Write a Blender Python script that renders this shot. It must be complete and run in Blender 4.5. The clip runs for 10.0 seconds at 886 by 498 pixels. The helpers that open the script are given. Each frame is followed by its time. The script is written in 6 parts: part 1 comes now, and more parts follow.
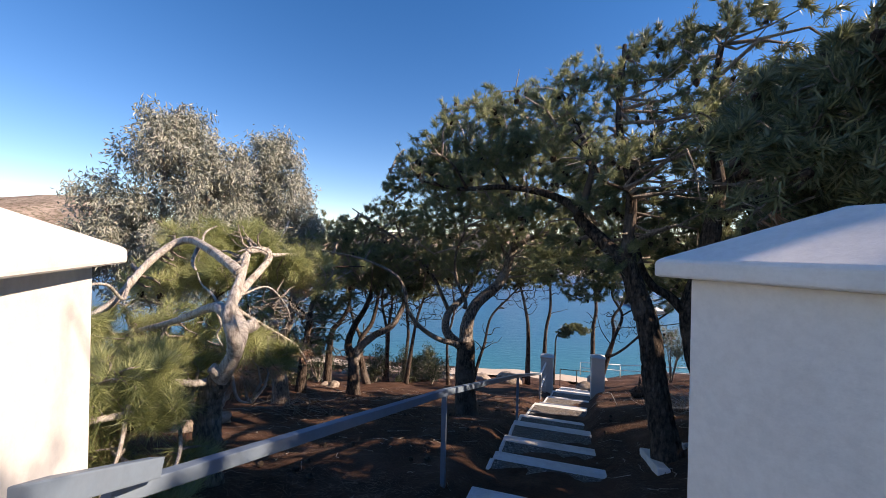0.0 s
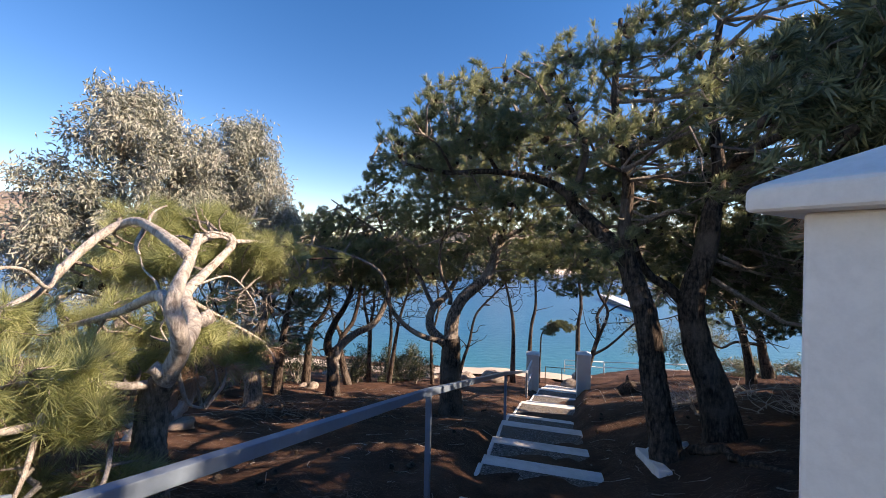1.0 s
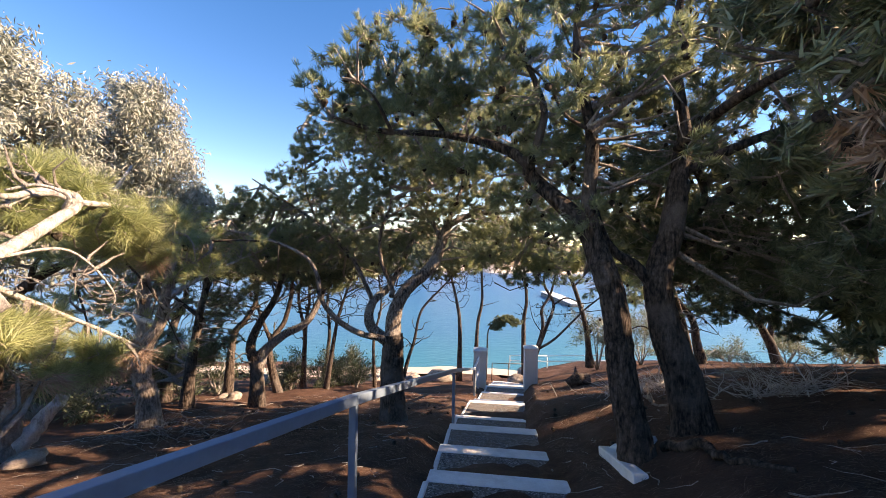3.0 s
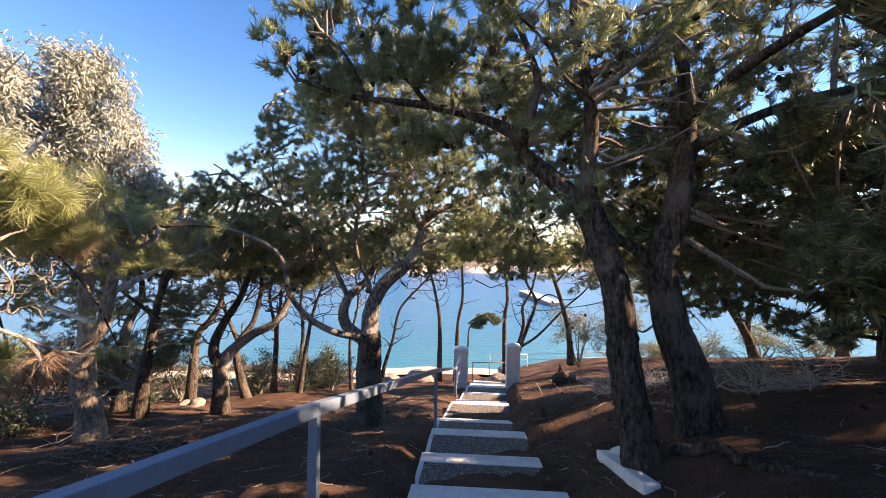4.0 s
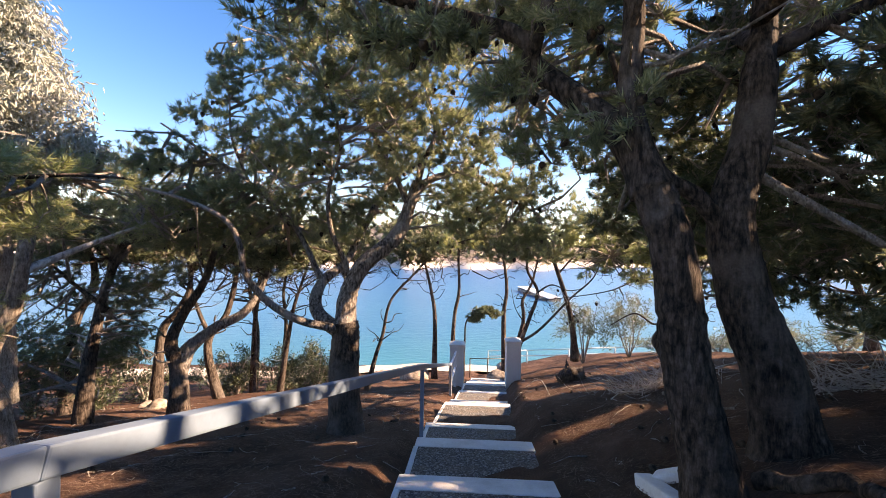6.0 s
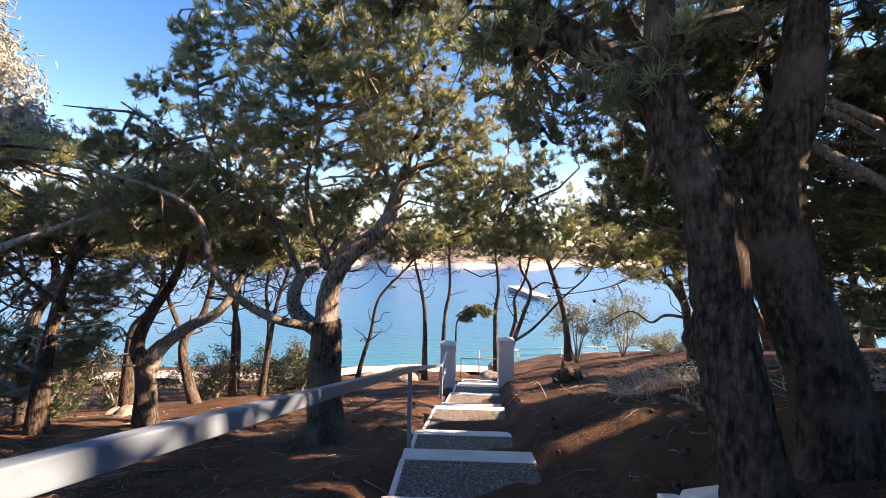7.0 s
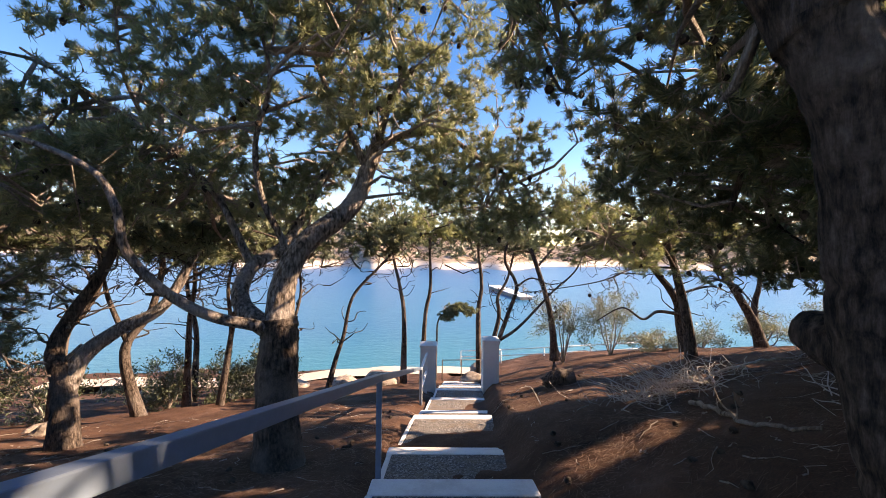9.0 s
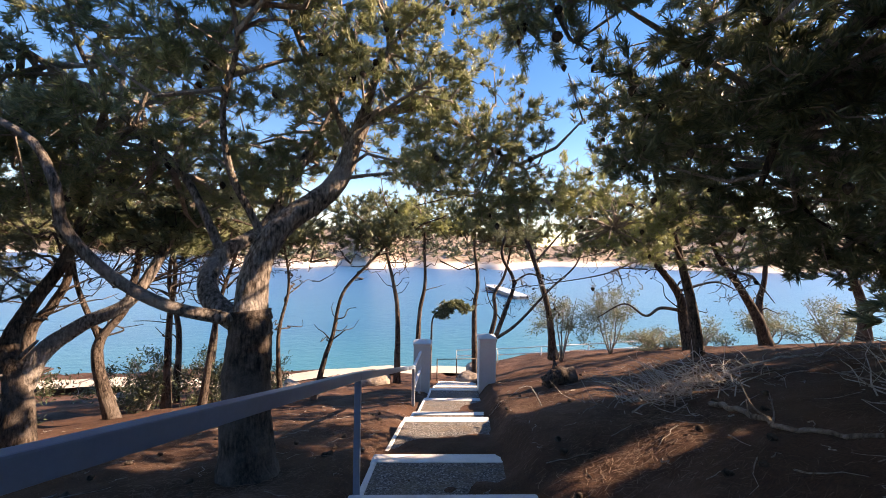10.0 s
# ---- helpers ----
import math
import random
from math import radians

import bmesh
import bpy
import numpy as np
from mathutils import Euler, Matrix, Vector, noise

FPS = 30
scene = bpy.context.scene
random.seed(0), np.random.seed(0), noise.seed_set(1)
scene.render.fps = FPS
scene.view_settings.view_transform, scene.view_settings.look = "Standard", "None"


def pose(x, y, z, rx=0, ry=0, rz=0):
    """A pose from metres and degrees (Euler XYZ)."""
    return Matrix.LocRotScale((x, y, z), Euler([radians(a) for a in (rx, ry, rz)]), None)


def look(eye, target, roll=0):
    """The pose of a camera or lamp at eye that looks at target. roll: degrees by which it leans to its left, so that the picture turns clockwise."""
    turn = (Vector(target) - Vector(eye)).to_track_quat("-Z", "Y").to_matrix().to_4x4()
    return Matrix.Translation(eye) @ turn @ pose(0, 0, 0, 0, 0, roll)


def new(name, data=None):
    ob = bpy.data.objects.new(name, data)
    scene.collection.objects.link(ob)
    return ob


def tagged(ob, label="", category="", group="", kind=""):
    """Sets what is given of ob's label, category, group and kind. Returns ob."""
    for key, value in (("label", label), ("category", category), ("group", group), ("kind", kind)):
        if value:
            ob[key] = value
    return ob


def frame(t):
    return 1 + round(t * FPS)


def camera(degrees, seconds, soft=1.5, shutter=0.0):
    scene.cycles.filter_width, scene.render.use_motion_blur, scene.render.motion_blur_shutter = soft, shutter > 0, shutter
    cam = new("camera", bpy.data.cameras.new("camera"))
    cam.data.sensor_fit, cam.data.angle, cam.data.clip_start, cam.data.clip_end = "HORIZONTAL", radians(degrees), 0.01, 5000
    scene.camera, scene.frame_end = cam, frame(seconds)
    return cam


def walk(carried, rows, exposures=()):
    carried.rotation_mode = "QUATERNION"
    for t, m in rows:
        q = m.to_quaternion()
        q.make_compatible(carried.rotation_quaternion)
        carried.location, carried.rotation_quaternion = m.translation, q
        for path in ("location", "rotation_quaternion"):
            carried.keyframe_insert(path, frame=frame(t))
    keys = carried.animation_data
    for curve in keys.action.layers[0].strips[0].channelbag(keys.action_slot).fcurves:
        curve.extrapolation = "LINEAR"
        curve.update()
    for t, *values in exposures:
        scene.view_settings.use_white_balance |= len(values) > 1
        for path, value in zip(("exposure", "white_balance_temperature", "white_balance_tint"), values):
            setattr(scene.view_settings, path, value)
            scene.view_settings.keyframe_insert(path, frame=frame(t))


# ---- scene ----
cam = camera(98.5, 10.0, soft=0.8)
METRES, EYE, TILT, LEAN, TURN = 6.0, 1.5, 0.0, -1.1, 0.0
PATH = [
    (0, (0.195, 0.283, 1.491), (0.108, 2.281, 1.491), 1.2),
    (0.5, (0.184, 0.53, 1.386), (0.111, 2.529, 1.386), 1.2),
    (1, (0.177, 0.732, 1.322), (0.174, 2.732, 1.322), 1.2),
    (1.5, (0.201, 0.977, 1.198), (0.275, 2.976, 1.201), 1.1),
    (2, (0.24, 1.193, 1.138), (0.378, 3.188, 1.142), 1.0),
    (2.5, (0.274, 1.409, 1.069), (0.483, 3.398, 1.075), 1.0),
    (4, (0.323, 2.205, 0.822), (0.714, 4.167, 0.833), 0.9),
    (4.5, (0.405, 2.485, 0.69), (0.817, 4.442, 0.702), 0.9),
    (5, (0.51, 2.786, 0.612), (0.921, 4.743, 0.617), 0.9),
    (6.3, (0.735, 3.536, 0.388), (1.135, 5.496, 0.385), 0.8),
    (6.5, (0.743, 3.632, 0.374), (1.156, 5.589, 0.371), 0.8),
    (7, (0.819, 3.891, 0.292), (1.269, 5.839, 0.291), 0.8),
    (7.5, (0.901, 4.162, 0.201), (1.376, 6.105, 0.198), 1.0),
    (8, (0.958, 4.404, 0.166), (1.449, 6.343, 0.162), 0.9),
    (8.5, (0.998, 4.623, 0.13), (1.513, 6.556, 0.129), 0.9),
    (9, (1.059, 4.826, 0.055), (1.607, 6.749, 0.058), 0.8),
    (9.5, (1.146, 5.076, -0.077), (1.713, 6.994, -0.075), 0.9),
    (10, (1.255, 5.31, -0.131), (1.822, 7.228, -0.128), 0.9),
]
walk(cam, [(t, look(eye, target, roll)) for t, eye, target, roll in PATH], [(0, 0.85, 8200, 21), (1.0, 1.12, 8600, 22), (2.5, 1.52, 9400, 23), (4.5, 1.86, 10300, 27), (7.0, 1.88, 10300, 27), (10, 1.62, 9900, 26)])

# ---- light ----
SUN_AZ, SUN_EL = radians(99), radians(30)      # clockwise from +y, above the horizon
world = bpy.data.worlds.new("world")
scene.world = world
world.use_nodes = True
wn = world.node_tree.nodes
sky = wn.new("ShaderNodeTexSky")
sky.sky_type, sky.sun_disc = "NISHITA", False
sky.sun_elevation, sky.sun_rotation = SUN_EL, SUN_AZ
sky.altitude, sky.air_density, sky.dust_density, sky.ozone_density = 0, 0.8, 0.0, 1.0
wn["Background"].inputs["Strength"].default_value = 0.13
deep = wn.new("ShaderNodeHueSaturation")
deep.inputs["Hue"].default_value, deep.inputs["Saturation"].default_value = 0.508, 1.42
world.node_tree.links.new(sky.outputs[0], deep.inputs["Color"])
world.node_tree.links.new(deep.outputs[0], wn["Background"].inputs["Color"])
sun_data = bpy.data.lights.new("sun", "SUN")
sun_data.energy, sun_data.angle, sun_data.color = 5.0, radians(0.53), (1.0, 0.92, 0.80)
sun = new("sun", sun_data)
TO_SUN = Vector((math.sin(SUN_AZ) * math.cos(SUN_EL), math.cos(SUN_AZ) * math.cos(SUN_EL), math.sin(SUN_EL)))
sun.matrix_world = look(TO_SUN * 50, (0, 0, 0))


# ---- materials ----
def ramp(nt, fac, stops):
    r = nt.nodes.new("ShaderNodeValToRGB")
    e = r.color_ramp.elements
    while len(e) < len(stops):
        e.new(0.5)
    for el, (p, c) in zip(e, stops):
        el.position, el.color = p, (*c, 1)
    nt.links.new(fac, r.inputs[0])
    return r.outputs[0]


def mix(nt, fac, a, b, mode="MIX"):
    m = nt.nodes.new("ShaderNodeMix")
    m.data_type, m.blend_type = "RGBA", mode
    for sock, v in ((m.inputs["Factor"], fac), (m.inputs["A"], a), (m.inputs["B"], b)):
        if isinstance(v, (int, float)):
            sock.default_value = v
        elif isinstance(v, tuple):
            sock.default_value = (*v, 1)
        else:
            nt.links.new(v, sock)
    return m.outputs["Result"]


def tex(nt, scale, detail=5, rough=0.6, vec=None, stretch=None, kind="ShaderNodeTexNoise"):
    n = nt.nodes.new(kind)
    n.inputs["Scale"].default_value = scale
    if kind == "ShaderNodeTexNoise":
        n.inputs["Detail"].default_value, n.inputs["Roughness"].default_value = detail, rough
    if vec is None:
        vec = nt.nodes.new("ShaderNodeTexCoord").outputs["Object"]
    if stretch:
        mp = nt.nodes.new("ShaderNodeMapping")
        mp.inputs["Scale"].default_value = stretch
        nt.links.new(vec, mp.inputs["Vector"])
        vec = mp.outputs[0]
    nt.links.new(vec, n.inputs["Vector"])
    return n.outputs[0]


def material(name, rough=0.8, metal=0.0, spec=0.4):
    m = bpy.data.materials.new(name)
    m.use_nodes = True
    b = m.node_tree.nodes["Principled BSDF"]
    b.inputs["Roughness"].default_value, b.inputs["Metallic"].default_value = rough, metal
    b.inputs["Specular IOR Level"].default_value = spec
    return m, m.node_tree, b


def bump(nt, b, height, strength=0.4, dist=0.02):
    n = nt.nodes.new("ShaderNodeBump")
    n.inputs["Strength"].default_value, n.inputs["Distance"].default_value = strength, dist
    nt.links.new(height, n.inputs["Height"])
    nt.links.new(n.outputs[0], b.inputs["Normal"])


def set_color(nt, b, c):
    nt.links.new(c, b.inputs["Base Color"])


def mat_litter():
    m, nt, b = material("pine_litter", 0.95, spec=0.1)
    big = ramp(nt, tex(nt, 0.7, 4), [(0.3, (0.035, 0.019, 0.014)), (0.52, (0.10, 0.056, 0.042)), (0.75, (0.24, 0.152, 0.122))])
    fine = tex(nt, 38, 4, 0.75, stretch=(1, 2.6, 1))
    soil = ramp(nt, tex(nt, 2.3, 6, 0.7), [(0.42, (0, 0, 0)), (0.62, (1, 1, 1))])
    c = mix(nt, soil, big, (0.115, 0.068, 0.052))
    c = mix(nt, 0.75, c, ramp(nt, fine, [(0.25, (0.25, 0.22, 0.2)), (0.5, (0.8, 0.76, 0.72)), (0.72, (1.5, 1.35, 1.25))]), "MULTIPLY")
    set_color(nt, b, c)
    bump(nt, b, fine, 0.7, 0.03)
    return m


def mat_bark(name, dark, mid, light, scale=1.0, ridge=(9, 9, 1.6)):
    m, nt, b = material(name, 0.92, spec=0.15)
    grain = tex(nt, 2.6 * scale, 7, 0.75, stretch=ridge)
    cell = ramp(nt, tex(nt, 13.0 * scale, stretch=(ridge[0] / 4.5, ridge[1] / 4.5, ridge[2] / 1.5), kind="ShaderNodeTexVoronoi"), [(0.3, (0.75, 0.75, 0.75)), (0.75, (0.1, 0.1, 0.1))])
    plates = mix(nt, 0.15, grain, cell)
    lich = ramp(nt, tex(nt, 1.7 * scale, 5, 0.65), [(0.5, (0, 0, 0)), (0.68, (1, 1, 1))])
    c = ramp(nt, plates, [(0.38, dark), (0.5, mid), (0.66, light)])
    c = mix(nt, lich, c, tuple(0.5 * (u + v) + 0.03 for u, v in zip(mid, light)))
    c = mix(nt, 0.5, c, ramp(nt, tex(nt, 60, 4), [(0.3, (0.55, 0.55, 0.55)), (0.7, (1.3, 1.3, 1.3))]), "MULTIPLY")
    set_color(nt, b, c)
    bump(nt, b, plates, 1.0, 0.06)
    return m


def mat_leaf(name, stops, scale=0.9, trans=0.48, rough=0.4, spec=0.55):
    m, nt, b = material(name, rough, spec=spec)
    geo = nt.nodes.new("ShaderNodeNewGeometry")
    isl = nt.nodes.new("ShaderNodeMath")
    isl.operation = "MULTIPLY_ADD"
    nt.links.new(geo.outputs["Random Per Island"], isl.inputs[0])
    isl.inputs[1].default_value = 0.4
    nt.links.new(tex(nt, scale, 4, 0.6), isl.inputs[2])
    sub = nt.nodes.new("ShaderNodeMath")
    sub.operation = "SUBTRACT"
    nt.links.new(isl.outputs[0], sub.inputs[0])
    sub.inputs[1].default_value = 0.2
    c = ramp(nt, sub.outputs[0], stops)
    set_color(nt, b, c)
    t = nt.nodes.new("ShaderNodeBsdfTranslucent")
    nt.links.new(c, t.inputs["Color"])
    mx = nt.nodes.new("ShaderNodeMixShader")
    mx.inputs[0].default_value = trans
    nt.links.new(b.outputs[0], mx.inputs[1])
    nt.links.new(t.outputs[0], mx.inputs[2])
    nt.links.new(mx.outputs[0], nt.nodes["Material Output"].inputs["Surface"])
    return m


def mat_paint(name, color, dirt, rough=0.6, amount=0.35, grain=40, relief=0.25):
    m, nt, b = material(name, rough, spec=0.35)
    f = ramp(nt, tex(nt, 3.5, 7, 0.72), [(0.45, (0, 0, 0)), (0.8, (amount,) * 3)])
    c = mix(nt, f, color, dirt)
    g = tex(nt, grain, 5, 0.7)
    c = mix(nt, 0.35, c, ramp(nt, g, [(0.25, (0.7, 0.7, 0.7)), (0.6, (1.05, 1.05, 1.05))]), "MULTIPLY")
    set_color(nt, b, c)
    bump(nt, b, mix(nt, 0.5, g, tex(nt, 6, 4)), relief, 0.01)
    return m


def mat_concrete():
    m, nt, b = material("gravel_concrete", 0.95, spec=0.2)
    v = nt.nodes.new("ShaderNodeTexVoronoi")
    v.inputs["Scale"].default_value = 55
    nt.links.new(nt.nodes.new("ShaderNodeTexCoord").outputs["Object"], v.inputs["Vector"])
    st = ramp(nt, v.outputs["Color"], [(0.2, (0.06, 0.06, 0.065)), (0.6, (0.15, 0.15, 0.152)), (0.9, (0.36, 0.35, 0.34))])
    c = mix(nt, ramp(nt, tex(nt, 4, 6, 0.7), [(0.4, (0, 0, 0)), (0.7, (0.8, 0.8, 0.8))]), st, (0.17, 0.13, 0.10))
    set_color(nt, b, c)
    bump(nt, b, v.outputs["Distance"], 0.8, 0.012)
    return m


def mat_sea():
    m, nt, b = material("sea_water", 0.28, spec=0.3)
    geo = nt.nodes.new("ShaderNodeNewGeometry").outputs["Position"]
    sep = nt.nodes.new("ShaderNodeSeparateXYZ")
    nt.links.new(geo, sep.inputs[0])
    mr = nt.nodes.new("ShaderNodeMapRange")
    nt.links.new(sep.outputs["Y"], mr.inputs[0])
    mr.inputs[1].default_value, mr.inputs[2].default_value = 24, 110
    patch = tex(nt, 0.06, 4, 0.6, vec=geo)
    c = ramp(nt, mr.outputs[0], [(0.0, (0.024, 0.18, 0.215)), (0.25, (0.014, 0.125, 0.225)), (1.0, (0.011, 0.10, 0.235))])
    c = mix(nt, 0.35, c, ramp(nt, patch, [(0.35, (0.6, 0.75, 0.85)), (0.65, (1.25, 1.2, 1.1))]), "MULTIPLY")
    set_color(nt, b, c)
    w1 = tex(nt, 1.1, 6, 0.65, vec=geo, stretch=(0.7, 1.4, 1))
    bump(nt, b, w1, 0.35, 0.25)
    return m


def mat_hill():
    m, nt, b = material("dry_hillside", 1.0, spec=0.05)
    geo = nt.nodes.new("ShaderNodeNewGeometry").outputs["Position"]
    scrub = ramp(nt, tex(nt, 0.22, 7, 0.75, vec=geo), [(0.44, (0.40, 0.35, 0.31)), (0.53, (0.27, 0.24, 0.20)), (0.60, (0.12, 0.13, 0.08))])
    broad = ramp(nt, tex(nt, 0.03, 4, vec=geo), [(0.35, (0.7, 0.62, 0.58)), (0.65, (1.15, 1.05, 1.0))])
    c = mix(nt, 1.0, scrub, broad, "MULTIPLY")
    sep = nt.nodes.new("ShaderNodeSeparateXYZ")
    nt.links.new(geo, sep.inputs[0])
    mr = nt.nodes.new("ShaderNodeMapRange")
    nt.links.new(sep.outputs["Z"], mr.inputs[0])
    mr.inputs[1].default_value, mr.inputs[2].default_value = -6.6, -5.2
    c = mix(nt, mr.outputs[0], (0.60, 0.54, 0.48), c)
    set_color(nt, b, c)
    return m


LITTER = mat_litter()
BARK = mat_bark("pine_bark", (0.022, 0.017, 0.015), (0.088, 0.066, 0.055), (0.20, 0.162, 0.14))
BARK_THIN = mat_bark("twig_bark", (0.20, 0.17, 0.15), (0.38, 0.335, 0.305), (0.56, 0.51, 0.47), 2.0)
BARK_GREY = mat_bark("weathered_grey_wood", (0.30, 0.26, 0.24), (0.54, 0.50, 0.47), (0.72, 0.68, 0.65), 1.2, (6, 6, 1.2))
BARK_GREYBROWN = mat_bark("old_grey_brown_bark", (0.11, 0.085, 0.07), (0.27, 0.22, 0.185), (0.44, 0.38, 0.34), 1.2, (8, 8, 1.5))
# Limb bark, paler than the trunks' partly to stand for sunlight on it.
BARK_OLD_LIT = mat_bark("old_sunlit_pine_bark", (0.05, 0.04, 0.035), (0.21, 0.178, 0.158), (0.48, 0.43, 0.395))
NEEDLE = mat_leaf("pine_needles", [(0.15, (0.068, 0.090, 0.054)), (0.42, (0.140, 0.173, 0.092)), (0.62, (0.230, 0.259, 0.144)), (0.85, (0.331, 0.331, 0.230))], trans=0.28)
# Needles of the boughs in sun, with the sunlight put into the colour.
NEEDLE_SUNLIT = mat_leaf("sunlit_pine_needles", [(0.2, (0.18, 0.215, 0.095)), (0.5, (0.365, 0.41, 0.185)), (0.8, (0.56, 0.55, 0.32))])
# Lighter needle copy: two crowns' missing sunlight is put into its colour.
NEEDLE_OLIVE_LIT = mat_leaf("lit_olive_pine_needles", [(0.15, (0.113, 0.139, 0.082)), (0.42, (0.229, 0.270, 0.144)), (0.65, (0.360, 0.391, 0.216)), (0.85, (0.486, 0.478, 0.324))], trans=0.42)
NEEDLE_DRY = mat_leaf("dry_pine_needles", [(0.2, (0.27, 0.165, 0.11)), (0.5, (0.46, 0.30, 0.215)), (0.8, (0.60, 0.44, 0.33))], trans=0.35, rough=0.8)
FALLEN = mat_leaf("fallen_needles", [(0.2, (0.07, 0.043, 0.033)), (0.5, (0.15, 0.097, 0.074)), (0.8, (0.27, 0.19, 0.15))], trans=0.05, rough=0.9, spec=0.15)
GUM_LEAF = mat_leaf("eucalyptus_leaves", [(0.15, (0.19, 0.21, 0.17)), (0.45, (0.31, 0.335, 0.285)), (0.65, (0.41, 0.425, 0.375)), (0.9, (0.46, 0.425, 0.385))], 0.8, 0.2, 0.42, 0.5)
SCRUB_LEAF = mat_leaf("shrub_leaves", [(0.2, (0.035, 0.05, 0.028)), (0.5, (0.075, 0.095, 0.052)), (0.8, (0.15, 0.175, 0.10))], 1.2, 0.25)
PALE_LEAF = mat_leaf("pale_shrub_leaves", [(0.2, (0.12, 0.14, 0.09)), (0.5, (0.24, 0.26, 0.17)), (0.8, (0.36, 0.37, 0.27))], 1.2, 0.3)
CONE = mat_bark("pine_cone_scales", (0.02, 0.015, 0.013), (0.055, 0.04, 0.032), (0.12, 0.09, 0.07), 6, (1, 1, 1))
WHITEWASH = mat_paint("whitewashed_plaster", (0.72, 0.71, 0.70), (0.50, 0.48, 0.46), 0.85, 0.3, 30, 0.3)
STEP_PAINT = mat_paint("worn_white_paint", (0.74, 0.74, 0.74), (0.34, 0.31, 0.29), 0.8, 0.6, 60, 0.4)
RAIL_PAINT = mat_paint("grey_blue_rail_paint", (0.165, 0.225, 0.30), (0.14, 0.14, 0.15), 0.42, 0.3, 25, 0.12)
CONCRETE = mat_concrete()
SEA = mat_sea()
HILL = mat_hill()
ROCK = mat_bark("shore_rock", (0.16, 0.13, 0.11), (0.30, 0.25, 0.215), (0.46, 0.40, 0.35), 1.5, (1, 1, 1))
DARK_METAL = mat_paint("rusted_dark_iron", (0.09, 0.075, 0.065), (0.20, 0.10, 0.06), 0.7, 0.5)
SAND = mat_paint("pale_shore_sand", (0.56, 0.47, 0.38), (0.40, 0.32, 0.25), 0.95, 0.5, 12, 0.5)


# ---- mesh helpers ----
class Mesh:
    """Gathers vertices and faces for one mesh."""

    def __init__(self):
        self.v, self.f, self.n = [], [], 0

    def add(self, verts, faces):
        self.v.append(np.asarray(verts, float))
        self.f.append(np.asarray(faces, int) + self.n)
        self.n += len(verts)

    def box(self, x0, x1, y0, y1, z0, z1, m=None):
        p = np.array([(x, y, z) for z in (z0, z1) for x, y in ((x0, y0), (x1, y0), (x1, y1), (x0, y1))], float)
        if m is not None:
            p = np.array([m @ Vector(q) for q in p])
        self.add(p, [(0, 3, 2, 1), (4, 5, 6, 7), (0, 1, 5, 4), (1, 2, 6, 5), (2, 3, 7, 6), (3, 0, 4, 7)])

    def tube(self, pts, radii, sides=8, rough=0.0, rng=None):
        pts = np.asarray(pts, float)
        n = len(pts)
        soft = pts.copy()
        for _ in range(6):
            soft[1:-1] = (soft[:-2] + 2 * soft[1:-1] + soft[2:]) / 4
        tan = np.gradient(soft, axis=0)
        tan /= np.linalg.norm(tan, axis=1)[:, None] + 1e-9
        ref = np.array((0.31, 0.17, 0.93)) if abs(tan[:, 2]).mean() < 0.8 else np.array((0.93, 0.21, 0.1))
        a = np.cross(tan, ref)
        a /= np.linalg.norm(a, axis=1)[:, None] + 1e-9
        b = np.cross(tan, a)
        th = np.arange(sides) * 2 * math.pi / sides
        r = np.asarray(radii, float)[:, None] * np.ones((n, sides))
        if rough and rng is not None:
            along = np.concatenate([[0], np.cumsum(np.linalg.norm(np.diff(pts, axis=0), axis=1))])[:, None]
            lump = np.zeros((n, sides))
            for k, amp in ((1, 0.9), (2, 0.7), (3, 0.5), (5, 0.45), (8, 0.5), (11, 0.45)):
                if k * 2 < sides:
                    lump = lump + amp * np.sin(k * th[None, :] + rng.uniform(0, 6.28) + along * rng.uniform(-4, 4) + 1.2 * np.sin(along * rng.uniform(2, 6) + rng.uniform(0, 6)))
            lump = lump + rng.normal(0, 0.25, (n, sides))
            r = r * (1 + rough * 0.5 * lump)
        ring = pts[:, None, :] + r[:, :, None] * (np.cos(th)[None, :, None] * a[:, None, :] + np.sin(th)[None, :, None] * b[:, None, :])
        v = np.concatenate([ring.reshape(-1, 3), pts[:1], pts[-1:]])
        i, j = np.meshgrid(np.arange(n - 1), np.arange(sides), indexing="ij")
        k = (j + 1) % sides
        q = np.stack([i * sides + j, i * sides + k, (i + 1) * sides + k, (i + 1) * sides + j], -1).reshape(-1, 4)
        self.add(v, q)
        s = np.arange(sides)
        e = (s + 1) % sides
        base = self.n - len(v)
        self.f.append(np.stack([e, s, np.full(sides, n * sides)], 1) + base)
        self.f.append(np.stack([s + (n - 1) * sides, e + (n - 1) * sides, np.full(sides, n * sides + 1)], 1) + base)

    def data(self, name, mat, smooth=False):
        me = bpy.data.meshes.new(name)
        v = np.concatenate(self.v)
        loops, starts, total = [], [], 0
        for f in self.f:
            starts.append(total + np.arange(len(f)) * f.shape[1])
            loops.append(f.ravel())
            total += f.size
        loops, starts = np.concatenate(loops), np.concatenate(starts)
        me.vertices.add(len(v))
        me.vertices.foreach_set("co", v.ravel())
        me.loops.add(total)
        me.loops.foreach_set("vertex_index", loops)
        me.polygons.add(len(starts))
        me.polygons.foreach_set("loop_start", starts)
        me.polygons.foreach_set("use_smooth", np.full(len(starts), smooth))
        me.update(calc_edges=True)
        me.validate()
        me.materials.append(mat)
        return me


def part(name, mesh, mat, parent=None, label="", smooth=False):
    ob = new(name, mesh.data(name, mat, smooth))
    if parent is not None:
        ob.parent = parent
    return tagged(ob, label)


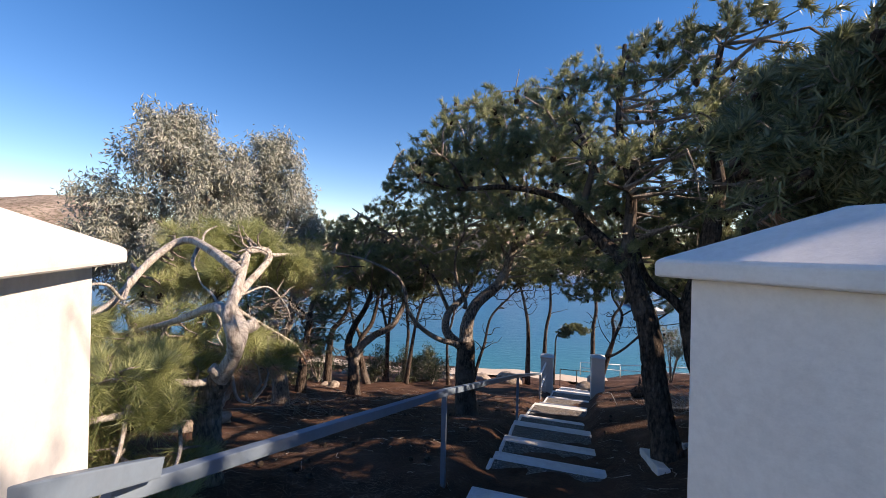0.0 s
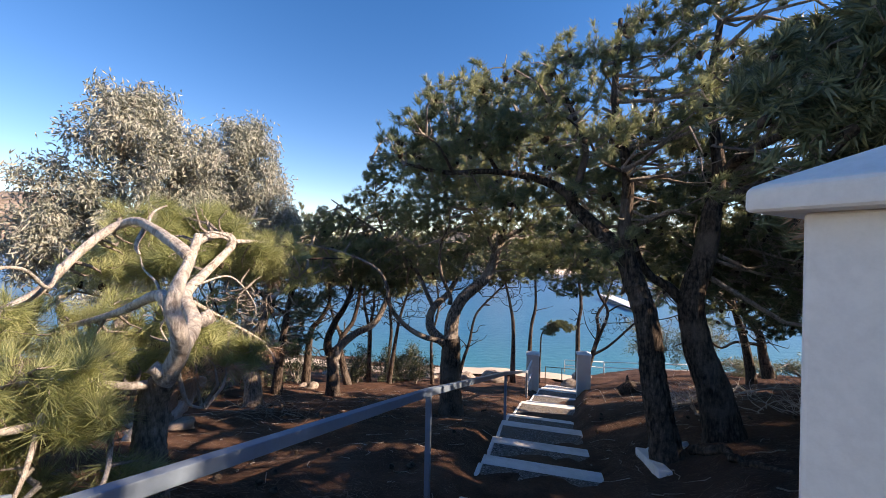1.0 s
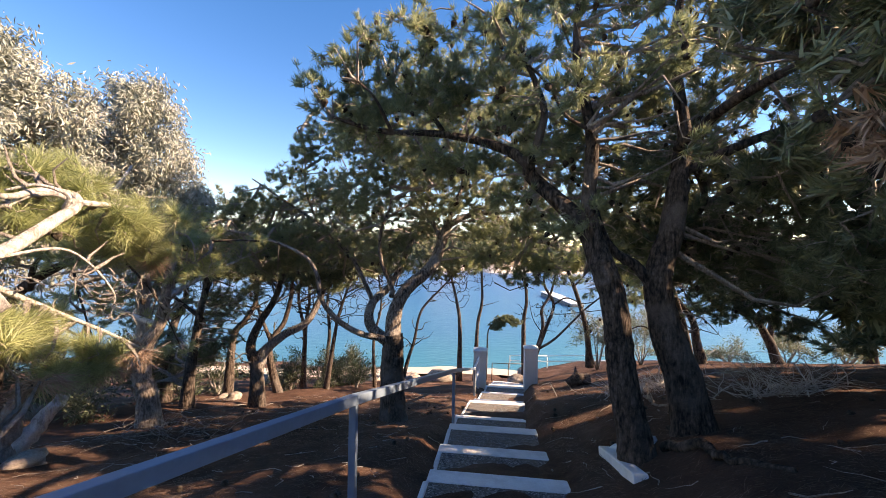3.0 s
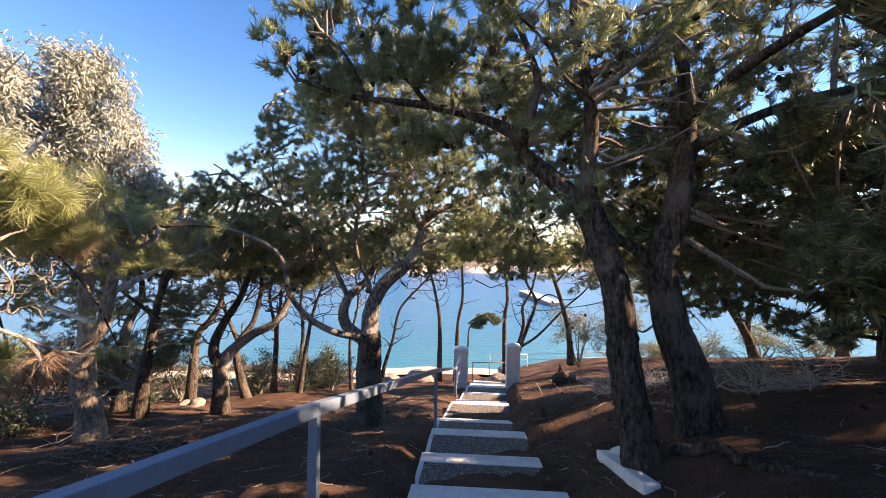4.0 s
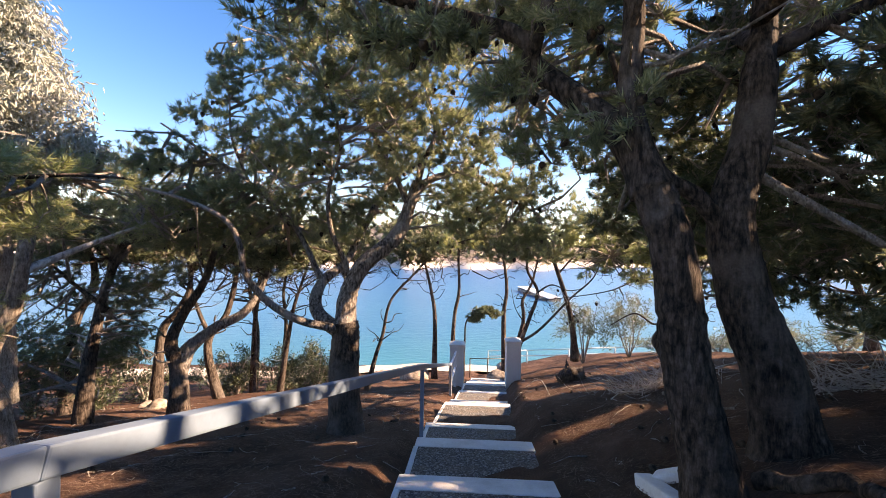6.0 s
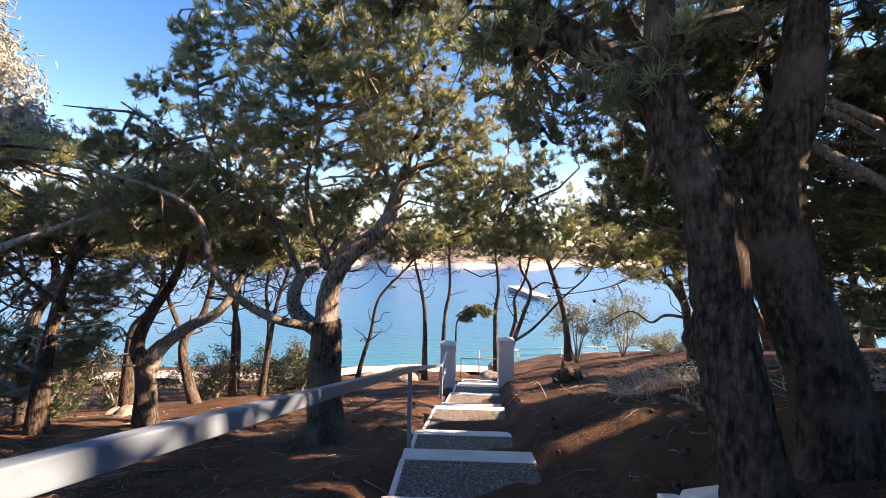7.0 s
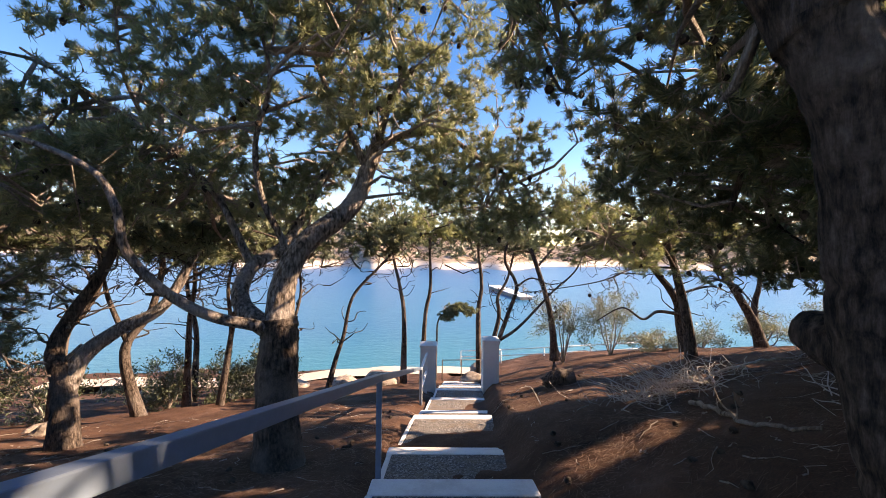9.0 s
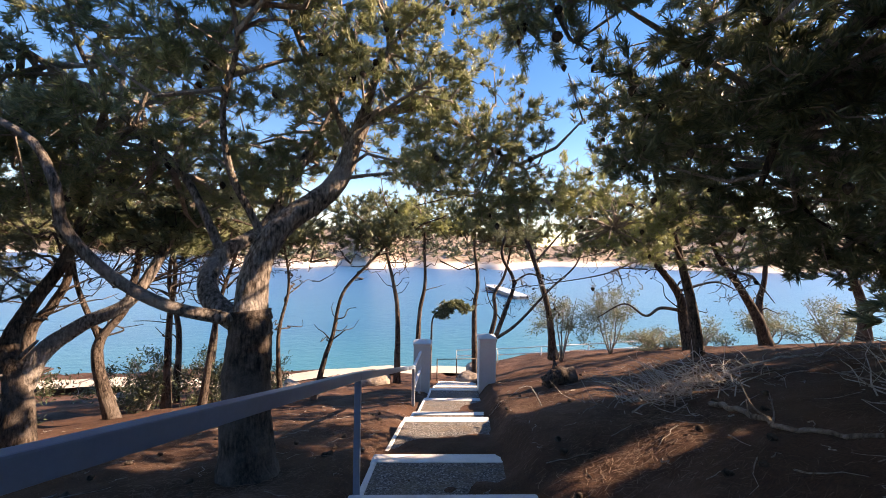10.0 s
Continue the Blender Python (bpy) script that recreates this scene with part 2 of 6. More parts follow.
def bevelled(name, mesh, mat, parent=None, width=0.012, segments=2, label=""):
    """A part with rounded edges, bevelled in its mesh."""
    me = mesh.data(name, mat)
    bm = bmesh.new()
    bm.from_mesh(me)
    bmesh.ops.remove_doubles(bm, verts=bm.verts, dist=1e-5)
    bmesh.ops.bevel(bm, geom=bm.edges[:], offset=width, segments=segments, affect="EDGES", profile=0.6)
    bm.to_mesh(me)
    bm.free()
    ob = new(name, me)
    if parent is not None:
        ob.parent = parent
    return tagged(ob, label)


def smooth_line(pts, per=5, wobble=0.0, rng=None):
    """A Catmull-Rom line through points."""
    p = np.asarray(pts, float)
    p = np.concatenate([2 * p[:1] - p[1:2], p, 2 * p[-1:] - p[-2:-1]])
    out = []
    for i in range(1, len(p) - 2):
        for t in np.arange(per) / per:
            a, b, c, d = p[i - 1:i + 3]
            out.append(0.5 * (2 * b + (c - a) * t + (2 * a - 5 * b + 4 * c - d) * t * t + (3 * b - a - 3 * c + d) * t ** 3))
    out.append(p[-2])
    out = np.array(out)
    if wobble and rng is not None:
        w = rng.normal(0, wobble, out.shape)
        w[0] = 0
        out += w
    return out


# ---- the lie of the land: s along the stairs (downhill), w across them (to the right) ----
U, V = np.array((0.255, 0.967)), np.array((0.967, -0.255))
P0 = np.array((2.148, 8.255))
SEA_Z = -8.3


def to_sw(x, y):
    dx, dy = x - P0[0], y - P0[1]
    return dx * U[0] + dy * U[1], dx * V[0] + dy * V[1]


def from_sw(s, w):
    return P0[0] + s * U[0] + w * V[0], P0[1] + s * U[1] + w * V[1]


def centre(s):
    """Sideways shift of the stairs' middle line."""
    return np.where(s > 1.5, 0.09 * (s - 1.5), 0.0)


def hills(x, y, k):
    return np.sin(x * k + 1.3) * np.cos(y * k * 0.83 + 0.4) + 0.5 * np.sin(x * k * 2.3 - y * k * 1.7 + 2.1)


def height(x, y):
    x, y = np.asarray(x, float), np.asarray(y, float)
    s, w = to_sw(x, y)
    z = -2.12 - 0.275 * np.clip(s, -9, 60) + 0.06 * np.clip(w, -60, 12)
    c = centre(s)
    lower = np.clip((s + 0.2) / 2.0, 0, 1)
    bank = np.clip(w - c - 0.8, 0, 8)
    steep = np.where(bank > 0, np.minimum(0.16, bank * 0.8) + 0.14 * np.clip(bank - 0.2, 0, 5), 0)
    soft_bank = np.minimum(0.40 * np.clip(w - 1.25, 0, 9), 0.34 + 0.10 * np.clip(w - 2.1, 0, 6))
    z = z + steep * lower + soft_bank * (1 - lower)
    z = z + 0.05 * hills(x, y, 1.1) + 0.018 * hills(x + 9, y - 4, 3.7)
    near = np.clip((np.abs(w - c) - 0.72) / 0.3, 0, 1)
    z = z - 0.14 * (1 - near)
    shore = np.clip((s - 13) / 6, 0, 1)
    flat = np.maximum(z, SEA_Z + 0.55 - 0.20 * np.clip(s - 22, 0, 60) - 0.02 * np.clip(s, 0, 30) + 0.1 * hills(x, y, 0.5))
    return z * (1 - shore) + shore * flat


def ground_z(x, y):
    return float(height(x, y))


# ---- camera-side structure ----
def build_ground():
    def axis(a, b, step, far, growth):
        core = np.arange(a, b + step / 2, step)
        lo, hi, d = [], [], step
        while a - sum(lo) > -far:
            d *= growth
            lo.append(d)
        d = step
        while b + sum(hi) < far:
            d *= growth
            hi.append(d)
        return np.concatenate([a - np.cumsum(lo)[::-1], core, b + np.cumsum(hi)])
    xs, ys = axis(-9, 15, 0.16, 500, 1.28), axis(-2, 26, 0.16, 500, 1.28)
    X, Y = np.meshgrid(xs, ys, indexing="ij")
    Z = height(X, Y)
    rng = np.random.default_rng(3)
    Z = Z + rng.normal(0, 0.008, Z.shape)
    Z = np.maximum(Z, -13)
    nx, ny = X.shape
    i, j = np.meshgrid(np.arange(nx - 1), np.arange(ny - 1), indexing="ij")
    a = i * ny + j
    m = Mesh()
    m.add(np.stack([X, Y, Z], -1).reshape(-1, 3), np.stack([a, a + ny, a + ny + 1, a + 1], -1).reshape(-1, 4))
    return tagged(part("ground", m, LITTER, smooth=True), "reddish-brown sloping ground covered with dry pine needles", "ground", kind="structure")


build_ground()

sea_mesh = Mesh()
sea_mesh.add([(-2500, -400, SEA_Z), (2500, -400, SEA_Z), (2500, 3500, SEA_Z), (-2500, 3500, SEA_Z)], [(0, 1, 2, 3)])
tagged(part("water", sea_mesh, SEA), "calm turquoise to blue sea water in the bay", "water", kind="structure")


def build_far_shore():
    """The hills across the bay, a sheet that rises out of the sea."""
    az = np.radians(np.linspace(-75, 95, 240))
    dep = np.concatenate([np.linspace(0, 60, 24), np.linspace(66, 700, 40)])
    A, D = np.meshgrid(az, dep, indexing="ij")
    deg = np.degrees(A)
    start = 190 + 60 * np.clip((deg - 25) / 30, 0, 1) + 22 * np.sin(deg * 0.21) + 9 * np.sin(deg * 0.63 + 1) - 45 * np.exp(-((deg - 8) / 7) ** 2) + 330 * np.clip((-deg - 12) / 20, 0, 1)
    R = start + D
    X, Y = R * np.sin(A), R * np.cos(A)
    rise = 1 - np.exp(-D / 130)
    Z = SEA_Z - 0.6 + 0.14 * np.minimum(D, 9) + rise * (26 + 9 * np.sin(deg * 0.11 + 1) + 5 * np.sin(deg * 0.37)) * (1 + 1.3 * np.clip((-deg - 15) / 25, 0, 1)) + 1.5 * rise * hills(X, Y, 0.05)
    Z[:, -1] -= 60
    n = len(dep)
    i, j = np.meshgrid(np.arange(len(az) - 1), np.arange(n - 1), indexing="ij")
    a = i * n + j
    m = Mesh()
    m.add(np.stack([X, Y, Z], -1).reshape(-1, 3), np.stack([a, a + 1, a + n + 1, a + n], -1).reshape(-1, 4))
    tagged(part("backdrop", m, HILL, smooth=True), "dry pale hillside with beach across the bay", "hillside", kind="structure")


build_far_shore()

# ---- stairs ----
NOSES = [(-9.0, 0.20), (-7.8, -0.10), (-6.6, -0.43), (-5.4, -0.76), (-4.1, -1.10), (-2.585, -1.464), (-1.38, -1.783), (0.0, -2.104), (1.53, -2.60),
         (3.7, -3.10), (4.9, -3.52), (7.0, -4.05), (8.9, -4.48), (10.2, -4.86), (11.5, -5.24), (12.8, -5.6)]
STAIR_W = 0.745


def sw_matrix(s, w, z):
    x, y = from_sw(s, w)
    return Matrix.Translation((x, y, z)) @ Matrix.Rotation(-math.atan2(U[0], U[1]), 4, "Z")


def build_stairs():
    stairs = tagged(new("stairs"), "long concrete garden steps with white-painted nosings", "stairs", kind="structure")
    rng = np.random.default_rng(5)
    for (s0, z0), (s1, z1) in zip(NOSES, NOSES[1:]):
        c0, c1 = float(centre(s0)), float(centre(s1))
        rise = min(0.16, (z0 - z1) * 0.55)
        back = z0 - rise
        band = 0.30
        k = band / (s1 - s0)
        zb = z1 + (back - z1) * k
        cb = c1 + (c0 - c1) * k
        hw = STAIR_W

        def slab(sa, za, ca, sb, zb_, cb_, lo, hi, drop, lift=0.0):
            p = []
            for dz in (-drop, lift):
                for s, z, c in ((sa, za, ca), (sb, zb_, cb_)):
                    for w in (lo, hi):
                        x, y = from_sw(s, c + w)
                        p.append((x, y, z + dz))
            m = Mesh()
            m.add(p, [(0, 1, 3, 2), (4, 6, 7, 5), (0, 4, 5, 1), (2, 3, 7, 6), (0, 2, 6, 4), (1, 5, 7, 3)])
            return m
        bevelled("tread", slab(s0 - 0.05, back, c0, s1 - band, zb, cb, -hw + 0.05, hw, 0.5), CONCRETE, stairs, 0.008, 1)
        jl, jr = rng.uniform(-0.02, 0.03, 2)
        bevelled("nosing", slab(s1 - band, zb, cb, s1, z1, c1, -hw - jl, hw + jr, 0.34, 0.006), STEP_PAINT, stairs, 0.02, 2, "white-painted step nosing")
        bevelled("edge_strip", slab(s0 - 0.02, back, c0, s1 - band, zb, cb, -hw - 0.01, -hw + 0.05, 0.3, 0.008), STEP_PAINT, stairs, 0.01, 1, "narrow white-painted edge")
    return stairs


build_stairs()


# ---- pillars ----
def pillar(name, m, size, tall, over, cap_edge, cap_rise, label, below=0.6):
    root = tagged(new(name), label, "pillar")
    root.matrix_world = m
    h = size / 2
    shaft = Mesh()
    shaft.box(-h, h, -h, h, -below, tall)
    bevelled("shaft", shaft, WHITEWASH, root, 0.014, 3)
    cap = Mesh()
    o = h + over
    p = [(-o, -o, tall), (o, -o, tall), (o, o, tall), (-o, o, tall), (-o, -o, tall + cap_edge), (o, -o, tall + cap_edge), (o, o, tall + cap_edge), (-o, o, tall + cap_edge)]
    t = 0.04
    p += [(-t, -t, tall + cap_edge + cap_rise), (t, -t, tall + cap_edge + cap_rise), (t, t, tall + cap_edge + cap_rise), (-t, t, tall + cap_edge + cap_rise)]
    cap.add(p, [(0, 3, 2, 1), (0, 1, 5, 4), (1, 2, 6, 5), (2, 3, 7, 6), (3, 0, 4, 7), (4, 5, 9, 8), (5, 6, 10, 9), (6, 7, 11, 10), (7, 4, 8, 11), (8, 9, 10, 11)])
    bevelled("cap", cap, WHITEWASH, root, 0.014, 3, "low pyramid cap")
    return root


UPPER_TURN = 28.0     # degrees to the left of +y in which the upper gateway looks
au = radians(UPPER_TURN)
fwd, rgt = np.array((-math.sin(au), math.cos(au))), np.array((math.cos(au), math.sin(au)))
PIL = 0.62
for corner, side, lab in (((-1.05, 1.53), -1, "sunlit whitewashed gate pillar with a pyramid cap"), ((0.937, 1.543), 1, "shaded whitewashed gate pillar under pine boughs")):
    c = np.array(corner) + rgt * side * PIL / 2 - fwd * PIL / 2
    g = ground_z(*c)
    pillar("gate_pillar", Matrix.Translation((c[0], c[1], g)) @ Matrix.Rotation(au, 4, "Z"), PIL, 1.415 - g, 0.075, 0.055, 0.17, lab)
for w, top, lab in ((-0.36, -2.98, "whitewashed gate pillar beside the lower steps"), (1.68, -2.80, "whitewashed gate pillar beside an earth bank")):
    x, y = from_sw(9.0, w)
    pillar("gate_pillar", sw_matrix(9.0, w, ground_z(x, y)), 0.52, top - ground_z(x, y) - 0.12, 0.03, 0.05, 0.09, lab)


# ---- handrail ----
def bar(mesh, a, b, width, tall):
    a, b = Vector(a), Vector(b)
    d = (b - a)
    m = Matrix.Translation(a) @ d.to_track_quat("Y", "Z").to_matrix().to_4x4()
    mesh.box(-width / 2, width / 2, 0, d.length, -tall, 0, m)


def sw3(s, w, z):
    x, y = from_sw(s, w)
    return (x, y, z)


def build_railing():
    root = tagged(new("handrail"), "grey-blue painted steel handrail on square posts beside the steps", "railing")
    line = [(-7.23, -1.43, 0.59), (-4.36, -1.0, 0.02), (0.03, -0.69, -1.13), (6.0, -0.50, -2.90)]
    for a, b in zip(line, line[1:]):
        m = Mesh()
        bar(m, sw3(*a), sw3(*b), 0.062, 0.066)
        bevelled("rail", m, RAIL_PAINT, root, 0.006, 2)
    m = Mesh()
    bar(m, sw3(-7.75, -1.05, 0.96), sw3(-7.1, -1.36, 0.65), 0.062, 0.075)
    bevelled("rail", m, RAIL_PAINT, root, 0.006, 2)
    for s, w, z in line[1:]:
        x, y = from_sw(s, w)
        m = Mesh()
        m.box(-0.025, 0.025, -0.025, 0.025, ground_z(x, y) - 0.3 - z, -0.067)
        ob = bevelled("post", m, RAIL_PAINT, root, 0.004, 2)
        ob.matrix_world = sw_matrix(s, w, z)
    return root


build_railing()


def build_gate_wing():
    root = tagged(new("side_rail"), "short white-painted side rail beside the lower gate", "railing")
    for z0, z1 in ((-2.93, -3.28), (-3.45, -3.78)):
        m = Mesh()
        bar(m, sw3(6.06, -0.50, z0), sw3(8.76, -0.40, z1), 0.06, 0.06)
        bevelled("rail", m, STEP_PAINT, root, 0.008, 2)
    for s, w, z in ((6.1, -0.50, -2.93), (8.3, -0.42, -3.22)):
        x, y = from_sw(s, w)
        m = Mesh()
        m.box(-0.04, 0.04, -0.04, 0.04, ground_z(x, y) - 0.3 - z, -0.01)
        bevelled("post", m, STEP_PAINT, root, 0.006, 2).matrix_world = sw_matrix(s, w, z)


build_gate_wing()


# ---- trees ----
def needle_tufts(mesh, at, aim, rng, count=16, length=0.11, width=0.007, spread=1.0):
    """Bunches of thin needles at points, each bunch opening round its aim."""
    k = len(at)
    d = aim[:, None, :] + spread * rng.normal(0, 0.55, (k, count, 3))
    d /= np.linalg.norm(d, axis=2)[:, :, None]
    ln = length * rng.uniform(0.65, 1.15, (k, count, 1))
    side = np.cross(d, rng.normal(0, 1, (k, count, 3)))
    side /= np.linalg.norm(side, axis=2)[:, :, None] + 1e-9
    root = at[:, None, :] + d * 0.008 + rng.normal(0, 0.012, (k, count, 3))
    tip = root + d * ln
    tip[:, :, 2] -= 0.18 * ln[:, :, 0] * rng.uniform(0, 1, (k, count))
    v = np.stack([root - side * width / 2, root + side * width / 2, tip], 2).reshape(-1, 3)
    mesh.add(v, np.arange(len(v)).reshape(-1, 3))


def leaf_bunch(mesh, at, aim, rng, length=0.11, width=0.026):
    """Single narrow folded leaves, hanging along their aim."""
    k = len(at)
    d = aim / (np.linalg.norm(aim, axis=1)[:, None] + 1e-9)
    side = np.cross(d, rng.normal(0, 1, (k, 3)))
    side /= np.linalg.norm(side, axis=1)[:, None] + 1e-9
    nrm = np.cross(d, side)
    ln = length * rng.uniform(0.6, 1.25, (k, 1))
    mid = at + d * ln * 0.45 + nrm * ln * 0.07
    v = np.stack([at, mid + side * width / 2, at + d * ln, mid - side * width / 2], 1).reshape(-1, 3)
    i = np.arange(k)[:, None] * 4
    mesh.add(v, np.concatenate([i + (0, 1, 2), i + (0, 2, 3)]))


def twig_tubes(mesh, lines, r0):
    """Thin three-sided twigs, all with the same number of points."""
    L = np.asarray(lines, float)
    k, n, _ = L.shape
    tan = np.gradient(L, axis=1)
    tan /= np.linalg.norm(tan, axis=2)[:, :, None] + 1e-9
    a = np.cross(tan, np.array((0.37, 0.52, 0.77)))
    a /= np.linalg.norm(a, axis=2)[:, :, None] + 1e-6
    b = np.cross(tan, a)
    r = np.asarray(r0)[:, None] * np.linspace(1, 0.25, n)[None, :]
    th = np.arange(3) * 2 * math.pi / 3
    ring = L[:, :, None, :] + r[:, :, None, None] * (np.cos(th)[None, None, :, None] * a[:, :, None, :] + np.sin(th)[None, None, :, None] * b[:, :, None, :])
    q = []
    for m in range(n - 1):
        for c in range(3):
            d = (c + 1) % 3
            q.append((m * 3 + c, m * 3 + d, m * 3 + 3 + d, m * 3 + 3 + c))
    q = np.array(q)
    mesh.add(ring.reshape(-1, 3), (np.arange(k)[:, None, None] * (n * 3) + q[None]).reshape(-1, 4))


SIDE = np.array(TO_SUN.cross(Vector((0, 0, 1))).normalized())
RISE = np.cross(np.array(TO_SUN), SIDE)
LIT_SLOPE = np.array((-2.5, 5.7, -1.45))      # foliage is cut away towards the sun to light this slope
FRONDS = np.array((-2.4, 6.9, -0.2))         # the same cut, to light the boughs beyond it


def sun_gap(p):
    """Where foliage is cut away along the sun's direction, so flecks reach the ground."""
    u, v = p @ SIDE, p @ RISE
    f = np.sin(4.3 * u + 1.1 + 1.2 * np.sin(1.9 * v)) + np.sin(4.9 * v + 0.4 + 1.3 * np.sin(2.3 * u)) + 0.8 * np.sin(2.7 * u + 3.4 * v + 2.0) + 0.6 * np.sin(8.1 * u - 6.3 * v)
    f = f + 2.6 * np.exp(-((u - LIT_SLOPE @ SIDE) / 1.15) ** 2 - ((v - LIT_SLOPE @ RISE) / 0.85) ** 2)
    f = f + 1.8 * np.exp(-((u - FRONDS @ SIDE) / 0.8) ** 2 - ((v - FRONDS @ RISE) / 0.7) ** 2)
    return f > 1.4


def grow(limbs, clumps, rng, twig_mesh, keep=0.74):
    """Twigs from the nearest wood out to points in each clump. Returns the twigs, their aims and each one's clump."""
    wood = np.concatenate([smooth_line(p, 6) for p, *_ in limbs])
    turn, shift = rng.normal(0, 1, (5, 3)), rng.uniform(0, 6.28, 5)
    turn *= np.array((7.0, 8.5, 10.0, 13.0, 17.0))[:, None] / np.linalg.norm(turn, axis=1)[:, None]

    def lumps(p):
        """Where a crown is thick and where it opens."""
        return np.sin(p @ turn.T + shift).sum(1) + rng.normal(0, 0.3, len(p))
    ends, aims, which, thick = [], [], [], []
    ends_f, thick_f = [], []
    T = np.linspace(0, 1, 4)[:, None]
    hump = 4 * T * (1 - T)
    for ci, (c, r, n, *_) in enumerate(clumps):
        c, r = np.array(c, float), np.array(r, float)
        q = rng.normal(0, 1, (n, 3))
        q /= np.linalg.norm(q, axis=1)[:, None]
        q *= rng.uniform(0.1, 1.0, (n, 1)) ** 0.5
        q = c + q * r
        q = q[np.argsort(-lumps(q))[:max(6, int(n * keep))]]
        q = q[~sun_gap(q)]
        if not len(q):
            continue
        dw = np.linalg.norm(wood - c, axis=1)
        near = wood[dw < max(dw.min() + 0.6, r.max())]
        q = q[np.argsort(np.linalg.norm(q - near[np.argmin(np.linalg.norm(near - c, axis=1))], axis=1))]
        forks = []
        for _ in range(1 if n < 40 else (3 if n < 110 else 6)):
            e = c + rng.normal(0, 0.5, 3) * r
            a = near[int(np.argmin(np.linalg.norm(near - e, axis=1) + 0.3 * np.maximum(0, near[:, 2] - e[2])))]
            L = math.sqrt(((e - a) ** 2).sum())
            line = a + (e - a) * T + rng.normal(0, 0.14, 3) * L * hump + rng.normal(0, 0.06, (4, 3)) * L * T
            ends_f.append(line)
            thick_f.append(0.016 + 0.014 * min(L, 2.0))
            forks.append(line[1:])
        near = np.concatenate([near, *forks])
        cap = len(near)
        nodes = np.empty((cap + 3 * n, 3))
        nodes[:cap] = near
        wob = rng.normal(0, 1, (len(q), 6, 3))
        for p, wv in zip(q, wob):
            v = nodes[:cap] - p
            dist = np.sqrt((v * v).sum(1))
            i = int(np.argmin(dist + 0.15 * np.maximum(0, v[:, 2])))
            L = dist[i]
            if L < 0.06:
                continue
            a = nodes[i]
            bow = wv[5] * 0.18 * L + np.array((0, 0, -0.10 * L))
            line = a + (p - a) * T + bow * hump + wv[:4] * (0.09 * L) * T
            nodes[cap:cap + 3] = line[1:]
            cap += 3
            d = line[-1] - line[-2]
            ends.append(line)
            aims.append(d / (math.sqrt(d @ d) + 1e-9))
            which.append(ci)
            thick.append(0.0075 + 0.015 * min(L, 2.0))
    if ends:
        twig_tubes(twig_mesh, ends, thick)
        twig_tubes(twig_mesh, ends_f, thick_f)
    return ends, aims, which


def cone_mesh(seed):
    rng = np.random.default_rng(seed)
    m = Mesh()
    z = -np.array((0.0, 0.01, 0.02, 0.032, 0.045, 0.06, 0.075, 0.085))
    m.tube(np.stack([np.zeros(8), np.zeros(8), z], 1), np.array((0.005, 0.018, 0.029, 0.033, 0.030, 0.023, 0.013, 0.004)), 8, 0.2, rng)
    return m.data("pine_cone", CONE)


CONES = [cone_mesh(k) for k in range(3)]


